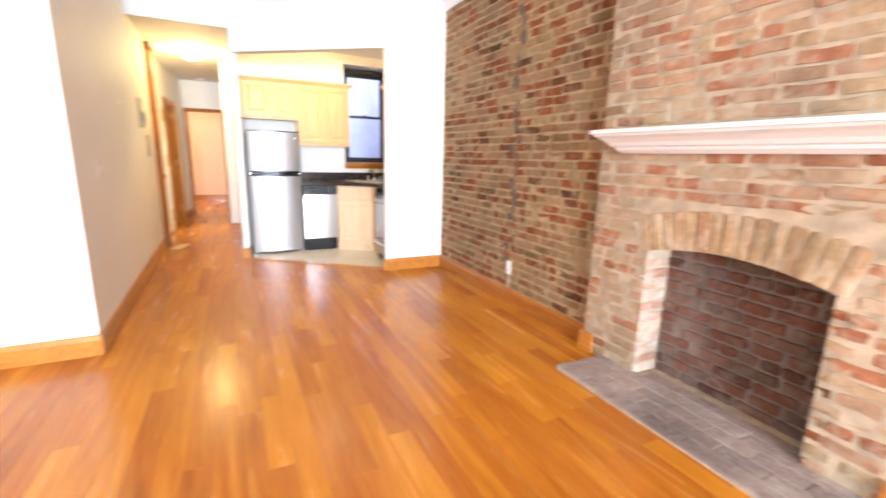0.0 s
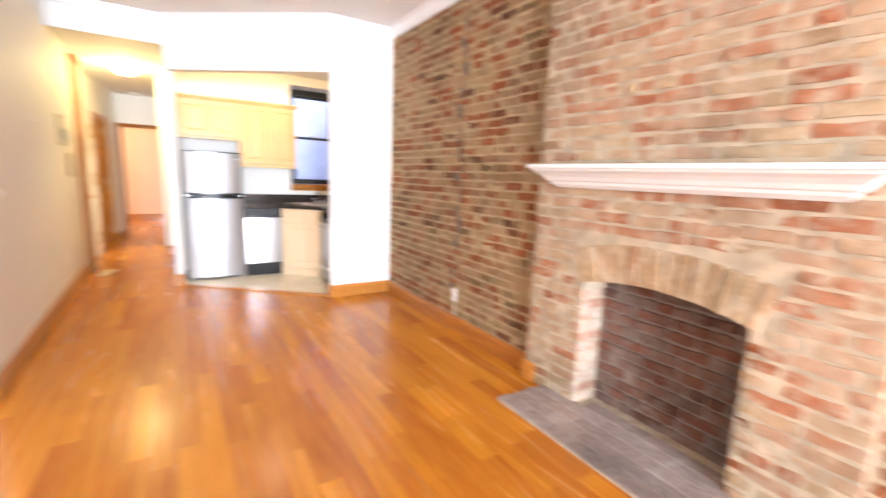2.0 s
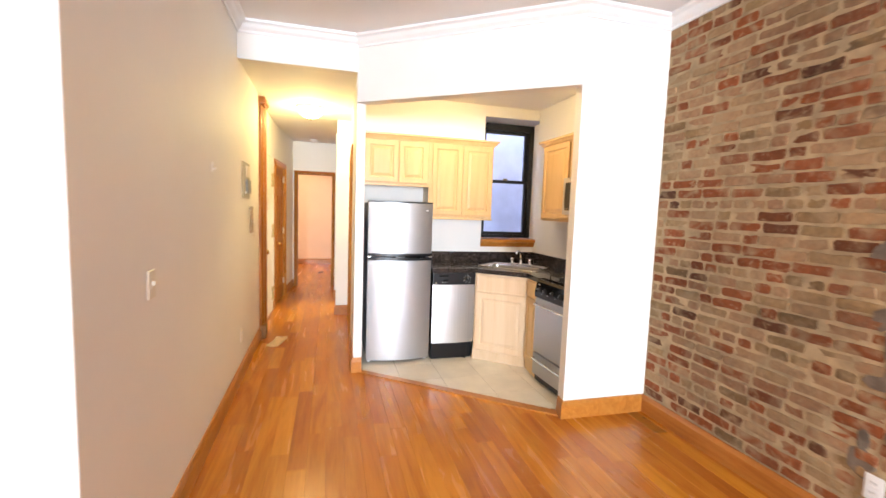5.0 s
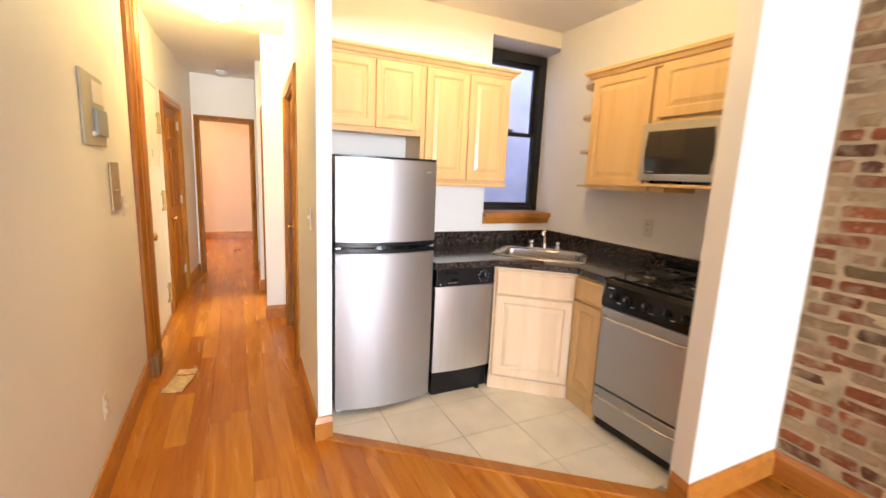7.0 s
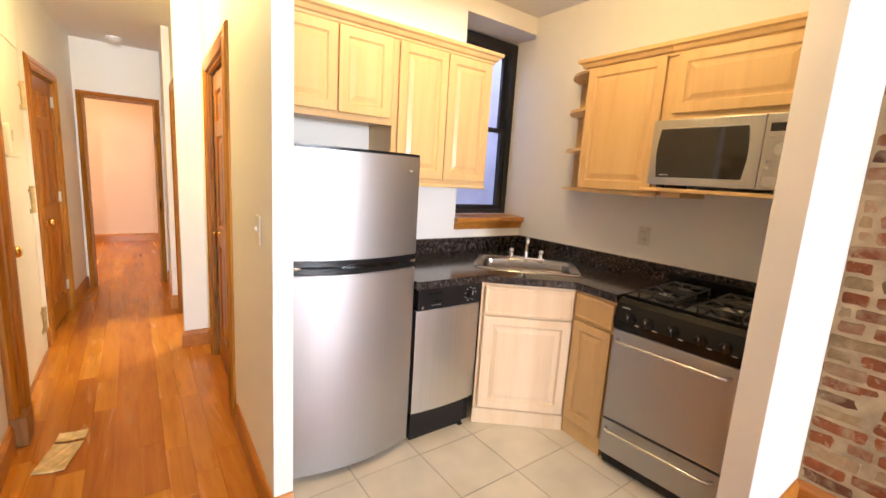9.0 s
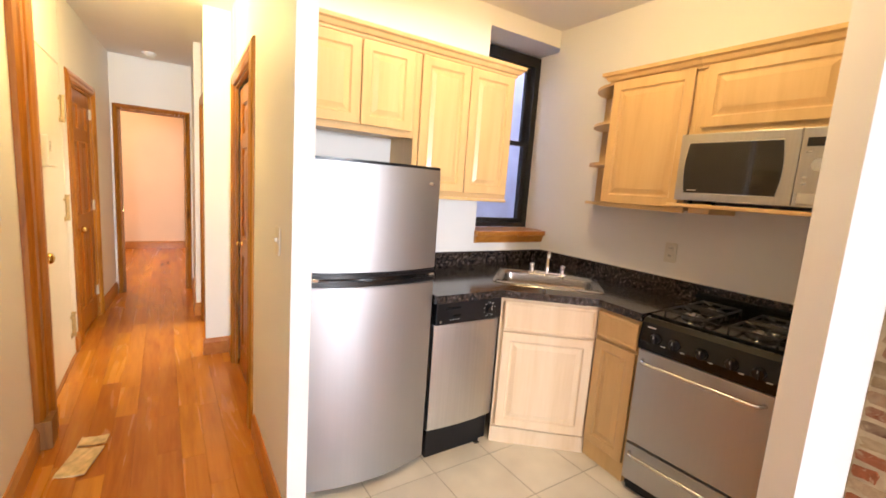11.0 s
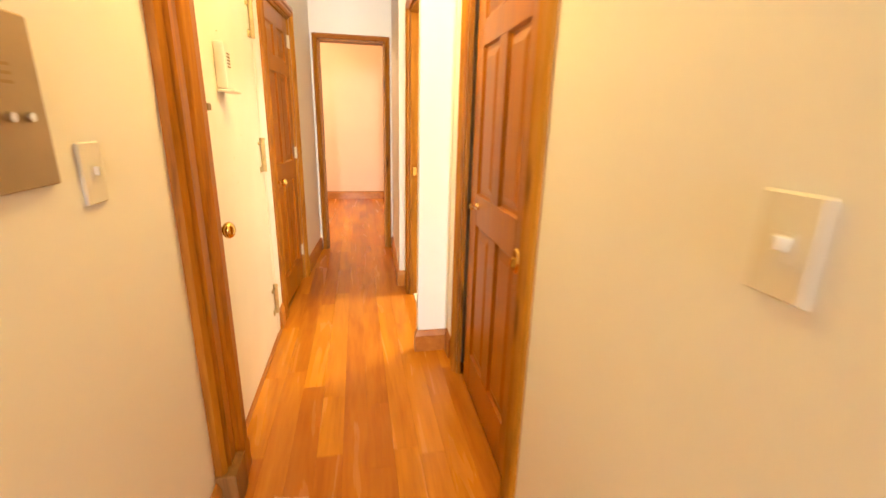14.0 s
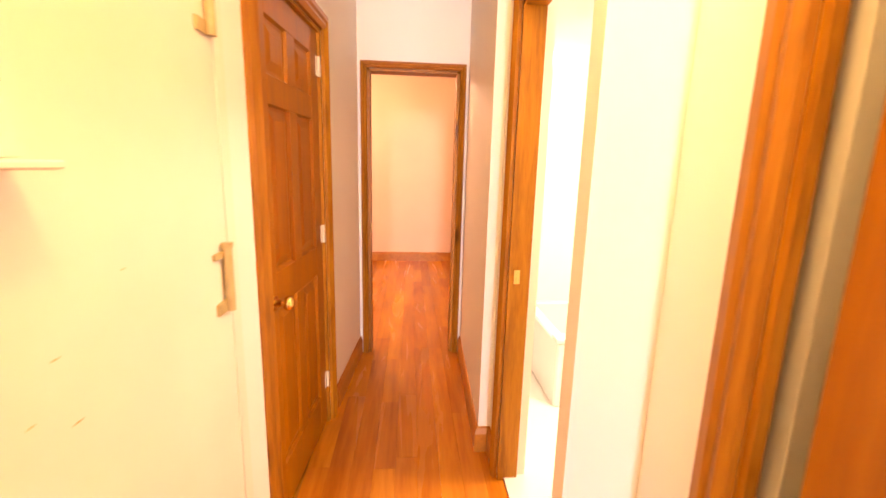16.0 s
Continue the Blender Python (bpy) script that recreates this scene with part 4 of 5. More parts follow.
def slab_xz(pts, y0, y1):
    bm = bmesh.new()
    a = [bm.verts.new((x, y0, z)) for x, z in pts]
    b = [bm.verts.new((x, y1, z)) for x, z in pts]
    n = len(pts)
    for i in range(n):
        bm.faces.new((a[i], a[(i + 1) % n], b[(i + 1) % n], b[i]))
    bm.faces.new(a)
    bm.faces.new(b)
    bmesh.ops.recalc_face_normals(bm, faces=bm.faces)
    return bm


part("glass", slab_xz(pts, -0.0025, 0.003), DARKGLASS, d, "dark bowed glass")
cx, cz = 0.235, 1.6275
part("bezel", slab_xz([(cx + (x - cx) * 1.02, cz + (z - cz) * 1.035) for x, z in pts], -0.0012, 0.003), STEELH, d)
pn = part("control_panel", box_bm(0.4865, 0.0, 1.472, 0.63, 0.0195, 1.79, 0.004, 2), STEELD, mw, "brushed steel control panel")
part("display", box_bm(0.505, -0.002, 1.715, 0.615, 0.001, 1.75), DARKGLASS, pn, "dark clock display")
part("dial", cyl_bm((0.56, -0.02, 1.64), (0.56, 0.001, 1.64), 0.026, 0.028), STEELH, pn, "", True)
for i, (bx, bz) in enumerate(((0.515, 1.695), (0.60, 1.695), (0.515, 1.59), (0.60, 1.59), (0.515, 1.565), (0.60, 1.565))):
    part("button", box_bm(bx - 0.009, -0.003, bz - 0.005, bx + 0.009, 0.001, bz + 0.005, 0.001), STEELH, pn)
part("opener", box_bm(0.50, -0.003, 1.485, 0.615, 0.001, 1.53, 0.002), STEELH, pn)
for fx in (0.05, 0.58):
    part("foot", cyl_bm((fx, 0.06, 1.4565), (fx, 0.06, 1.4749), 0.012, None, 10), BLACK, mw)
    part("foot", cyl_bm((fx, 0.31, 1.4565), (fx, 0.31, 1.4749), 0.012, None, 10), BLACK, mw)
part("brand_mark", box_bm(0.06, -0.0045, 1.52, 0.105, -0.0027, 1.525), STEELH, d)

# refrigerator with bowed doors
fr = thing("refrigerator", "stainless top-freezer refrigerator with black recessed grips", "refrigerator", (0.168, 5.575, 0))
W = 0.605


def bowed(x0, x1, z0, z1, bulge, back):
    n = 16
    pts = [(x0, back)]
    for k in range(n + 1):
        u = k / n
        pts.append((x0 + (x1 - x0) * u, -bulge * (1 - (2 * u - 1) ** 2)))
    pts.append((x1, back))
    bm = prism_bm(pts, z0, z1)
    es = [e for e in bm.edges if abs(e.verts[0].co.z - e.verts[1].co.z) < 1e-6 and max(v.co.y for v in e.verts) < back - 0.001]
    bmesh.ops.bevel(bm, geom=es, offset=0.006, segments=2, affect="EDGES")
    return bm


part("cabinet", box_bm(0.006, 0.06, 0.04, W - 0.006, 0.62, 1.525, 0.006), BLACK, fr, "dark grey cabinet sides")
low = part("lower_door", bowed(0, W, 0.034, 0.988, 0.050, 0.055), STEEL, fr, "brushed steel lower door", True)
top = part("freezer_door", bowed(0, W, 1.055, 1.527, 0.050, 0.055), STEEL, fr, "brushed steel freezer door", True)
part("grip", bowed(0.0, W, 0.990, 1.018, 0.040, 0.05), BLACK, low, "black grip strip")
part("grip", bowed(0.0, W, 1.026, 1.053, 0.040, 0.05), BLACK, top, "black grip strip")
part("grip_lip", bowed(0.12, W - 0.05, 1.012, 1.032, 0.050, 0.03), ENAMEL, fr)
for hx in (0.0, W - 0.03):
    part("hinge", box_bm(hx, -0.004, 1.014, hx + 0.03, 0.05, 1.028, 0.002), STEELH, fr, "bright steel hinge")
part("top_trim", bowed(0.0, W, 1.5275, 1.540, 0.040, 0.12), BLACK, fr, "black top trim")
part("kick_grille", box_bm(0.02, 0.056, 0.02, W - 0.02, 0.062, 0.053), BLACK, fr)
for fx in (0.03, W - 0.03):
    part("foot", cyl_bm((fx, 0.05, 0.0), (fx, 0.05, 0.04), 0.016, None, 12), WPLATE, fr)
    part("foot", cyl_bm((fx, 0.58, 0.0), (fx, 0.58, 0.04), 0.016, None, 12), WPLATE, fr)
part("brand_mark", box_bm(W - 0.085, -0.021, 1.455, W - 0.045, -0.012, 1.466, 0.002), STEELH, top)

# dishwasher
dw = thing("dishwasher", "narrow stainless dishwasher with a black control strip", "dishwasher", (0.797, 5.575, 0))
part("body", box_bm(0.004, 0.03, 0.0, 0.424, 0.60, 0.866), BLACK, dw)
d = part("door", bowed(0.0, 0.428, 0.165, 0.748, 0.014, 0.0295), STEELB, dw, "brushed steel door", True)
pn = part("control_panel", box_bm(0.0, -0.014, 0.751, 0.428, 0.0295, 0.866, 0.004, 2), BLACK, dw, "black control strip")
part("dial", cyl_bm((0.345, -0.034, 0.808), (0.345, -0.0142, 0.808), 0.024, 0.028, 24), BLACK, pn, "", True)
for k in range(9):
    t = math.radians(-60 + k * 38)
    part("mark", box_bm(0.345 + 0.038 * math.cos(t) - 0.006, -0.0150, 0.808 + 0.038 * math.sin(t) - 0.0012, 0.345 + 0.038 * math.cos(t) + 0.006, -0.0141, 0.808 + 0.038 * math.sin(t) + 0.0012), MARK, pn)
part("pointer", box_bm(0.343, -0.0352, 0.808, 0.347, -0.0342, 0.830), MARK, pn)
part("handle_slot", box_bm(0.06, -0.0148, 0.832, 0.15, -0.0141, 0.842), ENAMEL, pn)
part("latch", box_bm(0.10, -0.017, 0.79, 0.15, -0.0142, 0.80, 0.001), ENAMEL, pn)
for k in range(4):
    part("mark", box_bm(0.085 + k * 0.016, -0.0148, 0.773, 0.093 + k * 0.016, -0.0141, 0.776), MARK, pn)
part("badge", cyl_bm((0.028, -0.0155, 0.768), (0.028, -0.0142, 0.768), 0.008, None, 16), STEELH, pn)
part("kick_plate", box_bm(0.004, 0.012, 0.004, 0.37, 0.0292, 0.162, 0.002), BLACK, dw, "black kick plate")
part("foot", box_bm(0.33, -0.012, 0.0, 0.36, 0.011, 0.012, 0.002), BLACK, dw)

# corner sink cabinet, small cabinet
ca = math.degrees(math.atan2(5.222 - 5.565, 1.635 - 1.228))
cc = thing("corner_cabinet", "pale maple diagonal sink cabinet with a raised-panel door", "cabinet", (1.228, 5.565, 0), ca, group="maple base cabinets")
cw = math.hypot(1.635 - 1.228, 5.222 - 5.565)
part("body", box_bm(0, 0.0, 0.0, cw, 0.45, 0.868), MAPLEP, cc)
part("base_board", box_bm(-0.004, -0.010, 0.0, cw, -0.0005, 0.098, 0.003), MAPLEP, cc, "pale base board")
cab_door("drawer_front", cc, 0.022, 0.685, cw - 0.012, 0.852, FLATD, material=MAPLEP)
cab_door("door", cc, 0.022, 0.11, cw - 0.012, 0.675, material=MAPLEP)
bc = thing("base_cabinet", "narrow maple base cabinet with drawer and raised-panel door", "cabinet", (1.636, 5.220, 0), -95.5, group="maple base cabinets")
bw = 0.268
part("body", box_bm(0, 0, 0.0, bw, 0.50, 0.868), MAPLE, bc)
cab_door("drawer_front", bc, 0.012, 0.715, bw - 0.004, 0.852, FLATD)
cab_door("door", bc, 0.012, 0.11, bw - 0.004, 0.700)

# granite top with a sink cut-out, and backsplash
SA = radians(-46)
sd, sn = Vector((math.cos(SA), math.sin(SA))), Vector((-math.sin(SA), math.cos(SA)))
S0 = Vector((1.690, 5.672))


def sink_xy(u, v):
    p = S0 + sd * u + sn * v
    return (p.x, p.y)


outer = [(0.782, 5.548), (1.215, 5.548), (1.612, 5.212), (1.592, 4.952), (2.166, 4.952), (2.166, 6.216), (0.782, 6.216)]
inner = [sink_xy(*p) for p in ((-0.28, -0.19), (0.28, -0.19), (0.28, 0.13), (-0.28, 0.13))]
bm = bmesh.new()
edges = []
for loop in (outer, inner):
    vs = [bm.verts.new((x, y, 0.912)) for x, y in loop]
    edges += [bm.edges.new((vs[i], vs[(i + 1) % len(vs)])) for i in range(len(vs))]
bmesh.ops.triangle_fill(bm, use_beauty=True, edges=edges)
g = bmesh.ops.extrude_face_region(bm, geom=list(bm.faces))
bmesh.ops.translate(bm, verts=[v for v in g["geom"] if isinstance(v, bmesh.types.BMVert)], vec=(0, 0, -0.042))
bmesh.ops.recalc_face_normals(bm, faces=bm.faces)
ct = thing("countertop", "dark speckled granite countertop with a low backsplash", "countertop")
part("slab", bm, GRANITE, ct)
part("backsplash", box_bm(0.782, 6.196, 0.9125, 2.145, 6.2185, 1.015, 0.002), GRANITE, ct)
part("backsplash", box_bm(2.146, 4.40, 0.9125, 2.1685, 6.2185, 1.015, 0.002), GRANITE, ct)

# sink and faucet
sk = thing("kitchen_sink", "stainless steel corner sink with a shallow bowl", "sink", (S0.x, S0.y, 0.913), -46)


def rrect(x0, y0, x1, y1, r, z, n=4):
    out = []
    for cx, cy, a0 in ((x1 - r, y1 - r, 0), (x0 + r, y1 - r, 90), (x0 + r, y0 + r, 180), (x1 - r, y0 + r, 270)):
        for k in range(n + 1):
            a = radians(a0 + 90 * k / n)
            out.append((cx + r * math.cos(a), cy + r * math.sin(a), z))
    return out


def loft(loops, close=True):
    bm = bmesh.new()
    rings = [[bm.verts.new(p) for p in l] for l in loops]
    for a, b in zip(rings, rings[1:]):
        k = len(a)
        for i in range(k):
            bm.faces.new((a[i], a[(i + 1) % k], b[(i + 1) % k], b[i]))
    if close:
        bm.faces.new(rings[-1])
    return bm


part("bowl", loft([rrect(-0.325, -0.225, 0.325, 0.225, 0.03, 0.0), rrect(-0.322, -0.222, 0.322, 0.222, 0.03, 0.007), rrect(-0.295, -0.20, 0.295, 0.14, 0.04, 0.006), rrect(-0.272, -0.183, 0.272, 0.122, 0.05, -0.004), rrect(-0.262, -0.172, 0.262, 0.112, 0.06, -0.12), rrect(-0.22, -0.13, 0.22, 0.07, 0.06, -0.14)]), SINKST, sk, "brushed steel bowl and rim", True)
part("drain", cyl_bm((0, -0.03, -0.1395), (0, -0.03, -0.136), 0.04, 0.036), CHROME, sk)
fc = thing("faucet", "chrome two-handle kitchen faucet behind the sink", "faucet", (*sink_xy(0, 0.178), 0.9195), -46)
part("base_plate", box_bm(-0.125, -0.024, 0.0, 0.125, 0.024, 0.012, 0.005, 2), CHROME, fc)
sp = bmesh.new()
add_cyl(sp, (0, 0, 0.012), (0, 0, 0.05), 0.02, 0.016)
pts = [Vector((0, -0.13 * t * t, 0.05 + 0.10 * math.sin(t * 1.9))) for t in [k / 8 for k in range(9)]]
for p, q in zip(pts, pts[1:]):
    add_cyl(sp, p, q, 0.0115, None, 14)
add_cyl(sp, pts[-1], pts[-1] + Vector((0, -0.004, -0.02)), 0.013, 0.012, 14)
part("spout", sp, CHROME, fc, "", True)
for hx in (-0.10, 0.10):
    hb = bmesh.new()
    add_cyl(hb, (hx, 0, 0.012), (hx, 0, 0.038), 0.019, 0.014)
    bmesh.ops.create_uvsphere(hb, u_segments=14, v_segments=10, radius=0.019, matrix=Matrix.Translation((hx, -0.006, 0.052)) @ Matrix.Diagonal((1, 1.3, 0.9, 1)))
    part("handle", hb, CHROME, fc, "", True)

# stove
st = thing("gas_stove", "narrow stainless gas stove with black cooktop and knobs", "stove", (1.574, 4.932, 0), -87.2)
SW = 0.556
part("body", box_bm(0.0, 0.03, 0.02, SW, 0.555, 0.89, 0.003), BLACK, st, "black enamelled sides")
od = part("oven_door", box_bm(0.004, -0.012, 0.275, SW - 0.004, 0.029, 0.748, 0.006, 2), STEEL, st, "brushed steel oven door")
dr = part("drawer", box_bm(0.004, -0.010, 0.075, SW - 0.004, 0.029, 0.262, 0.006, 2), STEEL, st, "brushed steel drawer front")


def bar_handle(parent, z, x0, x1, out, r=0.009):
    bm = bmesh.new()
    pts = [Vector((x0, -0.012, z)), Vector((x0 + 0.012, -out * 0.8, z)), Vector((x0 + 0.035, -out, z))]
    pts += [Vector((x1 - 0.035, -out, z)), Vector((x1 - 0.012, -out * 0.8, z)), Vector((x1, -0.012, z))]
    for p, q in zip(pts, pts[1:]):
        add_cyl(bm, p, q, r, None, 12)
        bmesh.ops.create_uvsphere(bm, u_segments=12, v_segments=8, radius=r, matrix=Matrix.Translation(q))
    return part("handle", bm, STEELH, parent, "satin steel bar handle", True)


bar_handle(od, 0.70, 0.03, SW - 0.03, 0.055)
bar_handle(dr, 0.222, 0.03, SW - 0.03, 0.045)
bm = bmesh.new()
pr = [(0.03, 0.755), (-0.018, 0.755), (-0.022, 0.80), (-0.004, 0.885), (0.02, 0.905), (0.06, 0.905), (0.06, 0.755)]
a = [bm.verts.new((0, y, z)) for y, z in pr]
b = [bm.verts.new((SW, y, z)) for y, z in pr]
for i in range(len(pr)):
    bm.faces.new((a[i], a[(i + 1) % len(pr)], b[(i + 1) % len(pr)], b[i]))
bm.faces.new(a)
bm.faces.new(b)
bmesh.ops.recalc_face_normals(bm, faces=bm.faces)
cp = part("control_panel", bm, ENAMEL, st, "black rounded control panel")
for kx in (0.08, 0.165, 0.28, 0.395, 0.49):
    kb = bmesh.new()
    add_cyl(kb, (kx, -0.017, 0.825), (kx, -0.034, 0.821), 0.024, 0.021, 20)
    add_box(kb, kx - 0.004, -0.045, 0.803, kx + 0.004, -0.034, 0.841)
    kn = part("knob", kb, BLACK, cp)
    part("pointer", box_bm(kx - 0.0012, -0.0462, 0.825, kx + 0.0012, -0.0451, 0.84), MARK, kn)
    part("mark", box_bm(kx + 0.028, -0.0225, 0.796, kx + 0.048, -0.0215, 0.80), MARK, cp)
part("brand_mark", box_bm(0.03, -0.0085, 0.862, 0.07, -0.0060, 0.868), MARK, cp)
part("cooktop", box_bm(0.0, 0.061, 0.891, SW, 0.53, 0.915, 0.005, 2), ENAMEL, st, "glossy black cooktop")
part("backguard", box_bm(0.0, 0.531, 0.891, SW, 0.552, 0.985, 0.006, 2), ENAMEL, st, "low black backguard")
for bx in (0.142, 0.414):
    for by in (0.18, 0.405):
        bb2 = bmesh.new()
        add_cyl(bb2, (bx, by, 0.9152), (bx, by, 0.928), 0.05, 0.045, 24)
        br = part("burner", bb2, IRON, st, "", True)
        part("burner_cap", cyl_bm((bx, by, 0.9282), (bx, by, 0.937), 0.034, 0.030, 24), STEELH, br, "pale aluminium burner head", True)
        gb = bmesh.new()
        for k in range(4):
            t = k * math.pi / 2 + math.pi / 4
            c, s = math.cos(t), math.sin(t)
            add_cyl(gb, (bx + c * 0.03, by + s * 0.03, 0.944), (bx + c * 0.125, by + s * 0.125, 0.944), 0.005, None, 8)
            add_cyl(gb, (bx + c * 0.125, by + s * 0.125, 0.945), (bx + c * 0.125, by + s * 0.125, 0.9155), 0.005, None, 8)
        ring = [(bx + 0.125 * math.cos(k * math.pi / 2 + math.pi / 4), by + 0.125 * math.sin(k * math.pi / 2 + math.pi / 4), 0.944) for k in range(5)]
        for p, q in zip(ring, ring[1:]):
            add_cyl(gb, p, q, 0.005, None, 8)
        part("grate", gb, IRON, st, "black iron grate")
part("kick_plate", box_bm(0.02, 0.01, 0.02, SW - 0.02, 0.029, 0.07), BLACK, st)
for fx in (0.04, SW - 0.04):
    part("foot", cyl_bm((fx, 0.06, 0.005), (fx, 0.06, 0.0199), 0.015, None, 10), BLACK, st)
    part("foot", cyl_bm((fx, 0.53, 0.005), (fx, 0.53, 0.0199), 0.015, None, 10), BLACK, st)

# ---- fireplace fittings ----
mn = thing("mantel_shelf", "white painted wooden mantel shelf with stepped moulding", "mantel", (0, 0, 0))
MP = [(0.0, 1.318), (0.035, 1.318), (0.045, 1.326), (0.062, 1.338), (0.068, 1.352), (0.085, 1.358), (0.10, 1.378), (0.125, 1.398), (0.15, 1.412), (0.155, 1.424), (0, 1.424)]
part("moulding", add_run(bmesh.new(), [(FX, 1.575), (FX, 0.325)], MP), TRIMW, mn)
for yy, sg in ((1.575, 1), (0.325, -1)):
    bm = bmesh.new()
    a = [bm.verts.new((FX - 0.0, yy + sg * o, z)) for o, z in MP]
    b = [bm.verts.new((FX - o, yy, z)) for o, z in MP]
    d = [bm.verts.new((FX - o, yy + sg * o, z)) for o, z in MP]
    k = len(MP)
    for i in range(k - 1):
        bm.faces.new((a[i], a[i + 1], d[i + 1], d[i]))
        bm.faces.new((d[i], d[i + 1], b[i + 1], b[i]))
    bm.faces.new(a)
    bmesh.ops.recalc_face_normals(bm, faces=bm.faces)
    part("return", bm, TRIMW, mn)
part("shelf", box_bm(FX - 0.172, 0.16, 1.4245, FX - 0.0005, 1.742, 1.448, 0.005, 2), TRIMW, mn)

# ---- papers left on the hall floor ----
def paper(at, rz, w, h, label):
    th = thing("paper_menu", label, "paper", at, rz, group="papers on the hall floor")
    bm = bmesh.new()
    nx, ny = 8, 6
    grid = [[bm.verts.new((w * i / nx, h * j / ny, 0.006 + 0.012 * abs(i / nx - 0.45) ** 1.3 + 0.004 * abs(math.sin(i * 1.9 + j * 1.3)) + 0.006 * (j / ny) ** 3)) for j in range(ny + 1)] for i in range(nx + 1)]
    for i in range(nx):
        for j in range(ny):
            bm.faces.new((grid[i][j], grid[i + 1][j], grid[i + 1][j + 1], grid[i][j + 1]))
    g = bmesh.ops.extrude_face_region(bm, geom=list(bm.faces))
    bmesh.ops.translate(bm, verts=[v for v in g["geom"] if isinstance(v, bmesh.types.BMVert)], vec=(0, 0, -0.0055))
    bmesh.ops.recalc_face_normals(bm, faces=bm.faces)
    part("sheet", bm, PAPER, th)
    return th


paper((-0.798, 6.233, 0), -15.5, 0.122, 0.214, "creased tan paper menu lying on the floor")
paper((-0.742, 6.468, 0), -10, 0.120, 0.072, "small folded tan paper lying on the floor")

# ---- bricks ----
rng = random.Random(7)


def brick_mesh(name, length, height, depth, material, seed):
    """Worn brick: local x into the wall, y along, z up; a rounded, chipped outline that sinks into the mortar."""
    r = random.Random(seed)
    hl, hh = length / 2, height / 2
    c = min(0.009, height * 0.16)
    out = [(-hl + c, -hh), (0, -hh), (hl - c, -hh), (hl, -hh + c), (hl, hh - c), (hl - c, hh), (0, hh), (-hl + c, hh), (-hl, hh - c), (-hl, -hh + c)]
    k = len(out)
    jit = [(r.uniform(-0.005, 0.004), r.uniform(-0.0045, 0.0035)) for _ in out]
    bk = [(depth, y, z) for y, z in out]
    md = [(0.0045, y + a, z + b) for (y, z), (a, b) in zip(out, jit)]
    fr_ = [(r.uniform(-0.002, 0.002), y * (1 - 0.006 / length) + a * 1.2, z * (1 - 0.005 / height) + b * 1.2) for (y, z), (a, b) in zip(out, jit)]
    me = bpy.data.meshes.new(name)
    faces = [(o + i, o + k + i, o + k + (i + 1) % k, o + (i + 1) % k) for o in (0, k) for i in range(k)]
    cen = 3 * k
    faces += [(2 * k + i, cen, 2 * k + (i + 1) % k) for i in range(k)]
    me.from_pydata(bk + md + fr_ + [(r.uniform(-0.003, 0.001), 0, 0)], [], faces)
    b = bmesh.new()
    b.from_mesh(me)
    bmesh.ops.recalc_face_normals(b, faces=b.faces)
    b.faces.ensure_lookup_table()
    if b.faces[-1].normal.x > 0:
        for f in b.faces:
            f.normal_flip()
    b.to_mesh(me)
    b.free()
    me.materials.append(material)
    return me


COURSE, BL, HB = 0.0667, 0.189, 0.086
SIZES = {"s": BL, "h": HB, "q": 0.140, "c": 0.048}
BRICK_H = 0.0515
BR_D = 0.05
STOCK = {k: [brick_mesh("brick", l, BRICK_H, BR_D + 0.03, BRICK, 10 * i + n) for i in range(7)] for n, (k, l) in enumerate(SIZES.items())}
RED_STOCK = {k: [brick_mesh("brick", l, BRICK_H, BR_D + 0.03, REDBRICK, 10 * i + n) for i in range(7)] for n, (k, l) in enumerate(SIZES.items())}
BREAST_STOCK = {k: [brick_mesh("brick", l, BRICK_H, BR_D + 0.03, BREASTBRICK, 10 * i + n) for i in range(7)] for n, (k, l) in enumerate(SIZES.items())}


def lay(y0, y1, z0, z1, keep, phase=0):
    """Courses of stretchers with a header course now and then; yields (kind, y, z)."""
    out = []
    row = 0
    z = z0
    while z + COURSE <= z1 + 0.01:
        y = y0 + (0.0 if row % 2 else -0.10) + rng.uniform(-0.03, 0.03)
        head = (row + phase) % 6 == 5
        while y < y1:
            k = "h" if head or rng.random() < 0.13 else ("q" if rng.random() < 0.14 else "s")
            l = SIZES[k]
            c = y + l / 2
            if y > y0 - 0.012 and y + l < y1 + 0.012 and keep(c, z + COURSE / 2, l):
                if y < y0 + 0.06:
                    c = y0 + l / 2
                elif y + l > y1 - 0.06:
                    c = y1 - l / 2
                out.append((k, c, z + COURSE / 2))
            elif y + l > y0 + 0.05 and y < y1 - 0.05 and keep(c, z + COURSE / 2, l):
                a, b = max(y, y0), min(y + l, y1)
                kk = "h" if b - a < 0.125 else "q"
                kk = "c" if b - a <= 0.075 else kk
                if b - a > 0.03:
                    out.append((kk, min(max((a + b) / 2, y0 + SIZES[kk] / 2), y1 - SIZES[kk] / 2), z + COURSE / 2))
            y += l + 0.0145
        z += COURSE
        row += 1
    return out


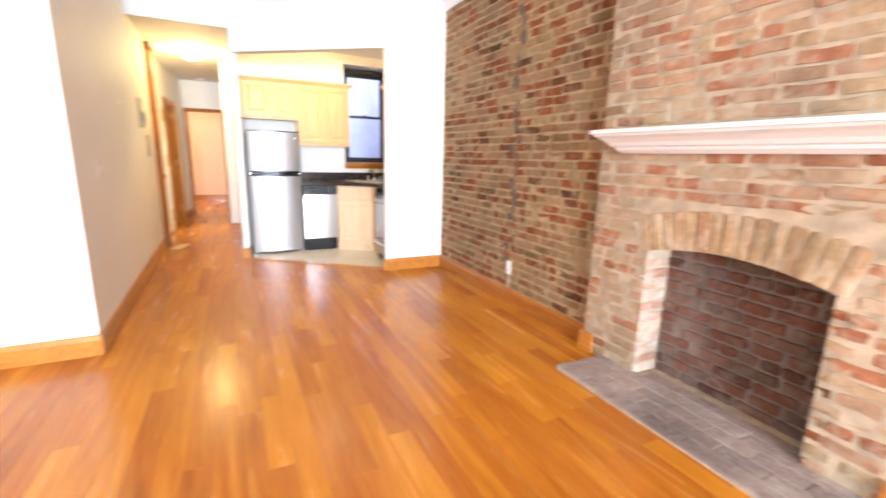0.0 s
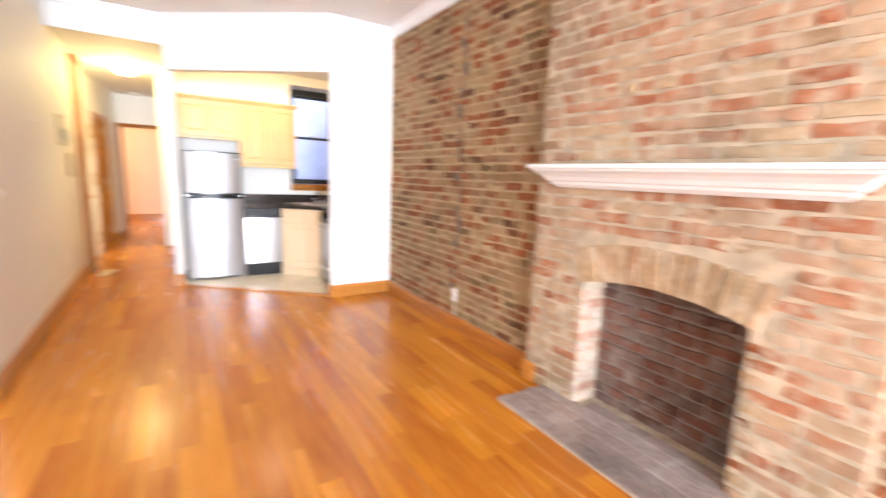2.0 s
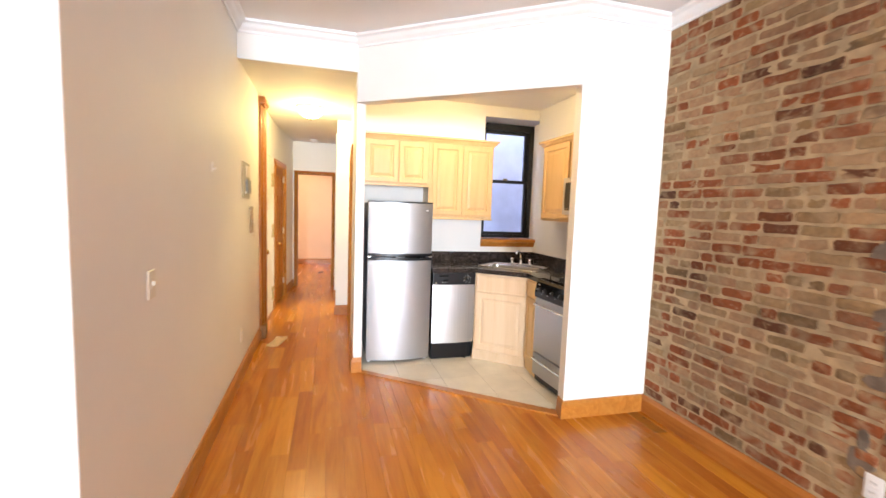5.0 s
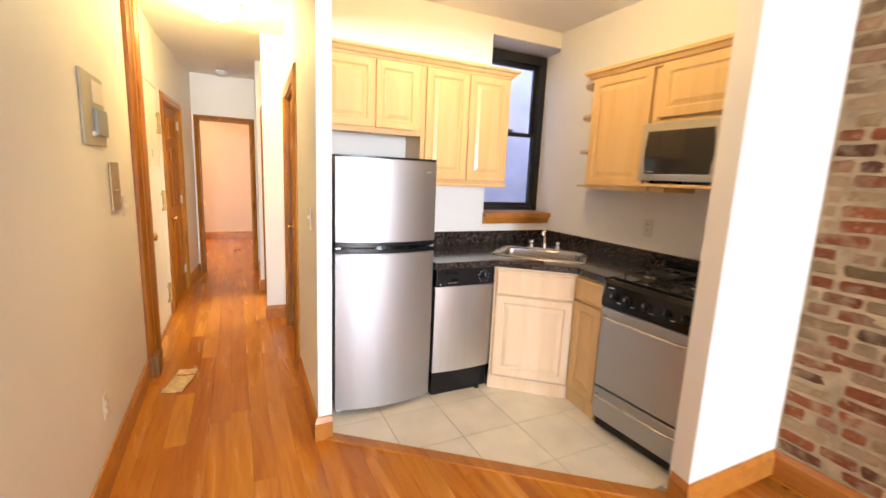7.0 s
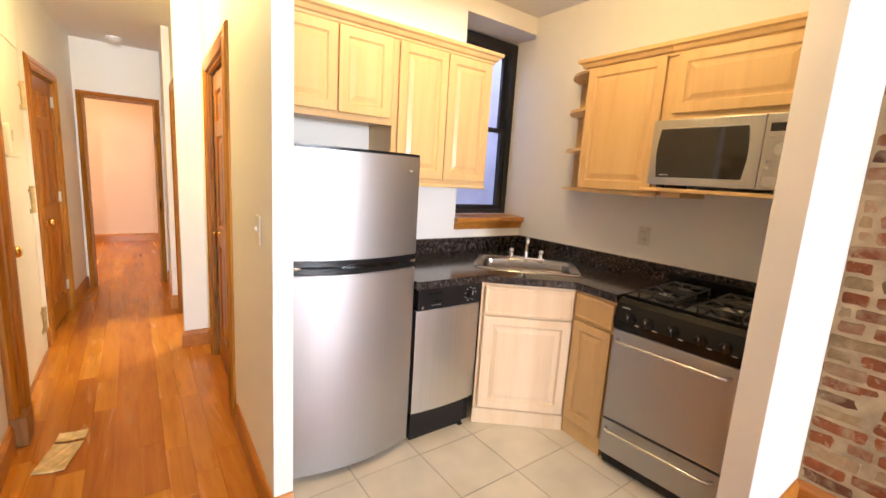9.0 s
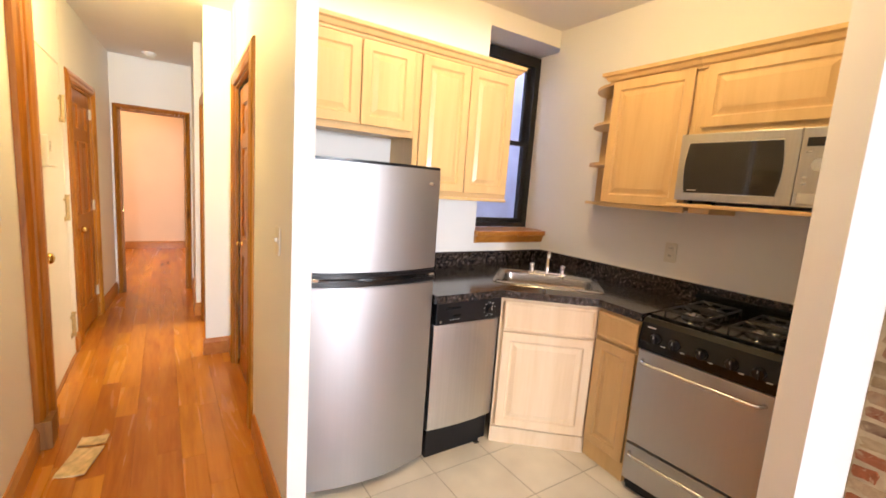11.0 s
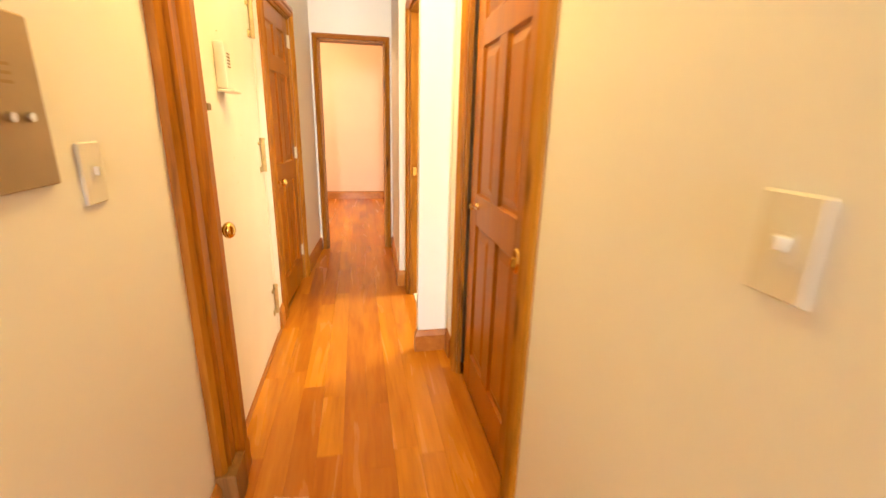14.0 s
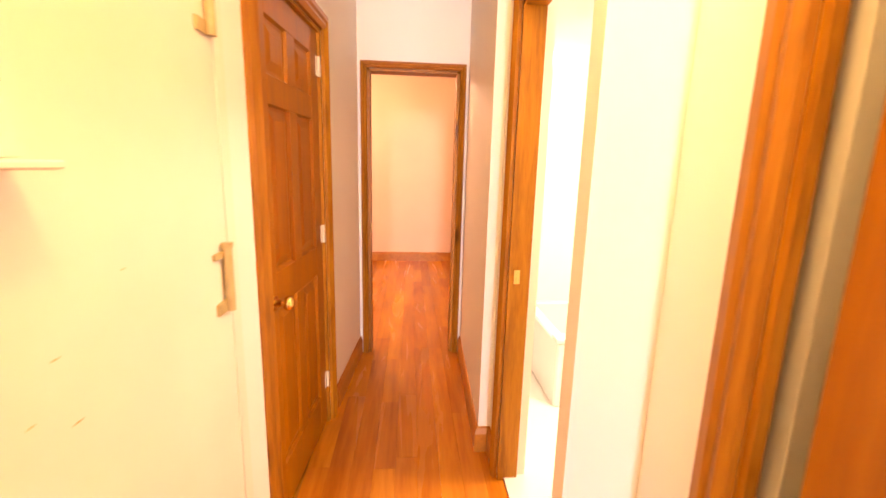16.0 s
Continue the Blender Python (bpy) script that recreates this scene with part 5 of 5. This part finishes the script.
def place_bricks(wall, x, bricks, near, stock=None, limit=295):
    """Bricks within the nearest stretch are parts of the wall; the rest are one joined part."""
    stock = stock or STOCK
    bricks = sorted(bricks, key=near)
    rest = []
    for i, (k, y, z) in enumerate(bricks):
        me = rng.choice(stock[k])
        m = Matrix.Translation((x + rng.uniform(-0.001, 0.0065), y, z + rng.uniform(-0.004, 0.004))) @ Euler((rng.uniform(-0.02, 0.02), rng.uniform(-0.03, 0.03), rng.uniform(-0.015, 0.015))).to_matrix().to_4x4()
        if i < limit:
            ob = new("brick", me)
            ob.parent = wall
            ob.matrix_basis = m
        else:
            rest.append((me, m))
    if rest:
        vs, fs = [], []
        for me, m in rest:
            o = len(vs)
            vs += [tuple(m @ v.co) for v in me.vertices]
            fs += [tuple(o + i for i in p.vertices) for p in me.polygons]
        me = bpy.data.meshes.new("brick_courses")
        me.from_pydata(vs, [], fs)
        me.materials.append(stock["s"][0].materials[0])
        ob = new("brick_courses", me)
        ob.parent = wall
        ob["kind"] = "stuff"


place_bricks(wall_brick, BX, lay(BR1 + 0.006, 4.238, 0.0, HW, lambda *a: True), lambda b: abs(b[1] - 3.0) + abs(b[2] - 1.2))
side = lay(BR0 + 0.002, BR1 - 0.002, 0.0, HW, lambda *a: True, 2)
# keep clear of the opening and its arch; close the gap beside the jambs with cut bricks
face = []
for k, y, z in side:
    l = SIZES[k]
    lo_, hi_ = y - l / 2, y + l / 2
    top_ = z - 0.03
    arch_zone = ARCH_Y0 - 0.06 < hi_ and lo_ < ARCH_Y1 + 0.06 and top_ < 1.01 and z > SPRING - 0.02
    open_zone = hi_ > ARCH_Y0 and lo_ < ARCH_Y1 and z <= SPRING - 0.02
    if not arch_zone and not open_zone:
        face.append((k, y, z))
    elif open_zone:
        if lo_ < ARCH_Y0 and ARCH_Y0 - lo_ > 0.07:
            face.append(("h", ARCH_Y0 - 0.05, z))
        elif hi_ > ARCH_Y1 and hi_ - ARCH_Y1 > 0.07:
            face.append(("h", ARCH_Y1 + 0.05, z))
    elif lo_ < ARCH_Y0 - 0.06 and ARCH_Y0 - 0.06 - lo_ > 0.07:
        face.append(("h", ARCH_Y0 - 0.11, z))
    elif hi_ > ARCH_Y1 + 0.06 and hi_ - ARCH_Y1 - 0.06 > 0.07:
        face.append(("h", ARCH_Y1 + 0.11, z))
place_bricks(wall_breast, FX, face, lambda b: abs(b[1] - 0.9) + abs(b[2] - 1.0), BREAST_STOCK)
place_bricks(wall_brick_south, BX + 0.02, lay(-1.3, BR0 - 0.004, 0.0, HW, lambda *a: True, 4), lambda b: abs(b[1]) + abs(b[2] - 1.2), RED_STOCK)
# patched chase above the outlet
vs, fs = [], []
zz = 0.40
while zz < 2.72:
    o = len(vs)
    cy, wd, dz = 2.84 + rng.uniform(-0.05, 0.05), rng.uniform(0.015, 0.075), rng.uniform(0.03, 0.10)
    ring = [(cy + wd * math.cos(a) * rng.uniform(0.7, 1.2), zz + dz * math.sin(a) * rng.uniform(0.7, 1.2)) for a in [k * math.pi / 5 for k in range(10)]]
    vs += [(BX + 0.02, y, z) for y, z in ring] + [(BX - 0.002 + rng.uniform(0, 0.004), cy + (y - cy) * 0.8, zz + (z - zz) * 0.85) for y, z in ring]
    fs += [(o + k, o + 10 + k, o + 10 + (k + 1) % 10, o + (k + 1) % 10) for k in range(10)] + [tuple(range(o + 19, o + 9, -1))]
    zz += dz * rng.uniform(0.9, 2.4)
me = bpy.data.meshes.new("mortar_patch")
me.from_pydata(vs, [], fs)
me.materials.append(CHASE)
ob = new("mortar_patch", me)
ob.parent = wall_brick
# brick ends on the window side of the chimney breast
END_STOCK = [brick_mesh("brick", 0.078, BRICK_H, 0.06, BREASTBRICK, 600 + i) for i in range(6)]
z = COURSE / 2 + 0.14
while z < HW - 0.03:
    ob = new("brick", rng.choice(END_STOCK))
    ob.parent = wall_breast
    ob.matrix_basis = Matrix.Translation((FX + 0.047, BR0 + 0.003 + rng.uniform(-0.001, 0.002), z)) @ Euler((0, 0, radians(90))).to_matrix().to_4x4()
    z += COURSE
# soldier arch over the firebox
ARCH_STOCK = [brick_mesh("arch_brick", 0.056, 0.205, 0.06, ARCHBRICK, 400 + i) for i in range(5)]
n = 15
for i in range(n):
    u = (i + 0.5) / n
    y = ARCH_Y0 - 0.03 + (ARCH_Y1 - ARCH_Y0 + 0.06) * u
    tilt = (0.5 - u) * 0.55
    ob = new("arch_brick", rng.choice(ARCH_STOCK))
    ob.parent = wall_breast
    ob.matrix_basis = Matrix.Translation((FX - 0.002 + rng.uniform(-0.004, 0.003), y - 0.1 * math.sin(tilt), arch_z(min(max(y, ARCH_Y0), ARCH_Y1)) + 0.104)) @ Euler((tilt, 0, 0)).to_matrix().to_4x4()
# firebox lining: limewashed jamb facing the window, daylight put into its pale tone; dark bricks inside
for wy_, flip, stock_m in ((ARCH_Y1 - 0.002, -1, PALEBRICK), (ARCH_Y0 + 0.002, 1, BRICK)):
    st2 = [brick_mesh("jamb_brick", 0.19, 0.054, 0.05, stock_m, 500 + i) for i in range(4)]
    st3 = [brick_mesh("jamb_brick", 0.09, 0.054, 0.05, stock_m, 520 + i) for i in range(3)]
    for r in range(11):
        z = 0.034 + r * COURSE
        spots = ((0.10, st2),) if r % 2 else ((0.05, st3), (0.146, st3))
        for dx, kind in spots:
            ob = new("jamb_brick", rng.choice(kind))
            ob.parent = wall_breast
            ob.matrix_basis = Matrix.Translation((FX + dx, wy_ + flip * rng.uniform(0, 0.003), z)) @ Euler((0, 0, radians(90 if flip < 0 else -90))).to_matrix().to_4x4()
FIRE_STOCK = {k: [brick_mesh("firebox_brick", l, BRICK_H, 0.06, FIREBRICK, 900 + 10 * i + n) for i in range(5)] for n, (k, l) in enumerate(SIZES.items())}
bk = [b for b in lay(ARCH_Y0 + 0.005, ARCH_Y1 - 0.005, 0.0, 0.86, lambda *a: True, 1)]
for k, y, z in bk:
    ob = new("firebox_brick", rng.choice(FIRE_STOCK[k]))
    ob.parent = wall_breast
    ob.matrix_basis = Matrix.Translation((FX + FBD - 0.012 + rng.uniform(-0.003, 0.003), y, z))

# ---- hearth ----
hearth = thing("hearth", "grey brick hearth set flush in the floor", "hearth", (0, 0, 0))
part("bed", box_bm(1.703, 0.222, -0.003, FX + FBD, 1.635, 0.010), MORTAR, hearth, "grey mortar bed")


def flat_mesh(name, lx, ly, h, material, bev=0.003, seed=0):
    r = random.Random(seed)
    j = lambda: r.uniform(-0.4, 0.4) * bev
    b = [(sx * lx / 2, sy * ly / 2, 0) for sx, sy in ((-1, -1), (1, -1), (1, 1), (-1, 1))]
    m_ = [(x + j(), y + j(), h - bev) for x, y, _ in b]
    t_ = [(x * (1 - 2 * bev / lx), y * (1 - 2 * bev / ly), h) for x, y, _ in b]
    me = bpy.data.meshes.new(name)
    fs = [(o + i, o + (i + 1) % 4, o + 4 + (i + 1) % 4, o + 4 + i) for o in (0, 4) for i in range(4)] + [(8, 9, 10, 11)]
    me.from_pydata(b + m_ + t_, [], fs)
    me.materials.append(material)
    return me


HB_STOCK = [flat_mesh("hearth_brick", 0.095, 0.20, 0.014, HEARTHB, 0.004, 700 + i) for i in range(4)]
HB_HALF = [flat_mesh("hearth_brick", 0.095, 0.098, 0.014, HEARTHB, 0.004, 720 + i) for i in range(2)]
for row in range(5):
    x = 1.703 + 0.050 + row * 0.0985
    y0, y1 = (0.222, 1.635) if x < FX else (ARCH_Y0, ARCH_Y1)
    y = y0 + (0.102 if row % 2 else 0.0)
    if row % 2:
        ob = new("hearth_brick", HB_HALF[0])
        ob.parent = hearth
        ob.matrix_basis = Matrix.Translation((x, y0 + 0.05, 0.008))
    while y + 0.20 <= y1 + 0.01:
        ob = new("hearth_brick", rng.choice(HB_STOCK))
        ob.parent = hearth
        ob.matrix_basis = Matrix.Translation((x, y + 0.101, 0.008 + rng.uniform(-0.0015, 0.0015)))
        y += 0.2035
    if y1 - y > 0.09:
        ob = new("hearth_brick", HB_HALF[1])
        ob.parent = hearth
        ob.matrix_basis = Matrix.Translation((x, y1 - 0.05, 0.008))

# ---- kitchen tiles ----
def clip(poly, a, b):
    """Keep the part of poly to the left of the line a to b."""
    out = []
    side_ = lambda p: (b[0] - a[0]) * (p[1] - a[1]) - (b[1] - a[1]) * (p[0] - a[0])
    for i, p in enumerate(poly):
        q = poly[(i + 1) % len(poly)]
        sp_, sq_ = side_(p), side_(q)
        if sp_ >= 0:
            out.append(p)
        if sp_ * sq_ < 0:
            t = sp_ / (sp_ - sq_)
            out.append((p[0] + t * (q[0] - p[0]), p[1] + t * (q[1] - p[1])))
    return out


kitchen_floor = structure("floor_kitchen", prism_bm([(0.118, 5.395), (1.487, 4.35), (2.168, 4.352), (2.168, 6.218), (0.118, 6.218)], -0.003, 0.0035), GROUT, "cream square floor tiles with grey grout", "floor")
T = 0.356
for i in range(-2, 7):
    for j in range(-3, 5):
        x0, y0 = 0.432 + (i - 1) * T + 0.002, 5.10 + j * T + 0.002
        poly = [(x0, y0), (x0 + T - 0.005, y0), (x0 + T - 0.005, y0 + T - 0.005), (x0, y0 + T - 0.005)]
        for a, b in (((0.120, 5.40), (1.492, 4.352)), ((1.487, 4.356), (2.166, 4.356)), ((2.166, 4.3), (2.166, 6.3)), ((2.2, 6.216), (0.1, 6.216)), ((0.122, 6.3), (0.122, 5.0))):
            poly = clip(poly, a, b) if len(poly) > 2 else []
        if len(poly) < 3:
            continue
        area = abs(sum(poly[k][0] * poly[(k + 1) % len(poly)][1] - poly[(k + 1) % len(poly)][0] * poly[k][1] for k in range(len(poly)))) / 2
        if area < 0.002:
            continue
        part("tile", prism_bm(poly, 0.001, 0.0062 + rng.uniform(-0.0004, 0.0004)), TILE, kitchen_floor)

# ---- floor strips ----
PW = 0.104
LENS = (0.40, 0.58, 0.80, 1.05, 1.35, 1.75)
PL = {l: flat_mesh("plank", PW - 0.0005, l - 0.0006, 0.012, FLOOR, 0.0006, int(l * 100)) for l in LENS}
planks = []
x = -3.36
while x < 2.2:
    y = -8.0 - rng.uniform(0, 1.0)
    inside_hall = -0.98 < x < 0.14
    yend = 12.93 if inside_hall else 5.5
    while y < yend:
        l = rng.choice(LENS)
        cy = y + l / 2
        y += l
        if cy - l / 2 < -8.2 or cy - l / 2 > 12.95:
            continue
        if x < -0.95 and 3.2 < cy - l / 2 < 9.6:
            continue
        if x > 0.16 and cy - l / 2 > 5.5 - 0.79 * (x - 0.0):
            continue
        planks.append((l, x, cy))
    x += PW
for x in [-3.36 + PW * k for k in range(70)]:
    if -0.98 < x < 0.14 or x > 2.45:
        continue
    y = 9.9 - rng.uniform(0, 0.6)
    while y < 12.9:
        l = rng.choice(LENS)
        planks.append((l, x, y + l / 2))
        y += l
near = lambda p: abs(p[1] + 0.2) * 1.2 + max(0.0, abs(p[2] - 4.0) - 2.6)
planks.sort(key=near)
vs, fs = [], []
for i, (l, x, y) in enumerate(planks):
    m = Matrix.Translation((x, y, -0.012 + rng.uniform(-0.0002, 0.0002)))
    if i < 298:
        ob = new("plank", PL[l])
        ob.parent = floor_base
        ob.matrix_basis = m
    else:
        o = len(vs)
        vs += [tuple(m @ v.co) for v in PL[l].vertices]
        fs += [tuple(o + k for k in p.vertices) for p in PL[l].polygons]
me = bpy.data.meshes.new("plank_field")
me.from_pydata(vs, [], fs)
me.materials.append(FLOOR)
ob = new("plank_field", me)
ob.parent = floor_base
ob["kind"] = "stuff"
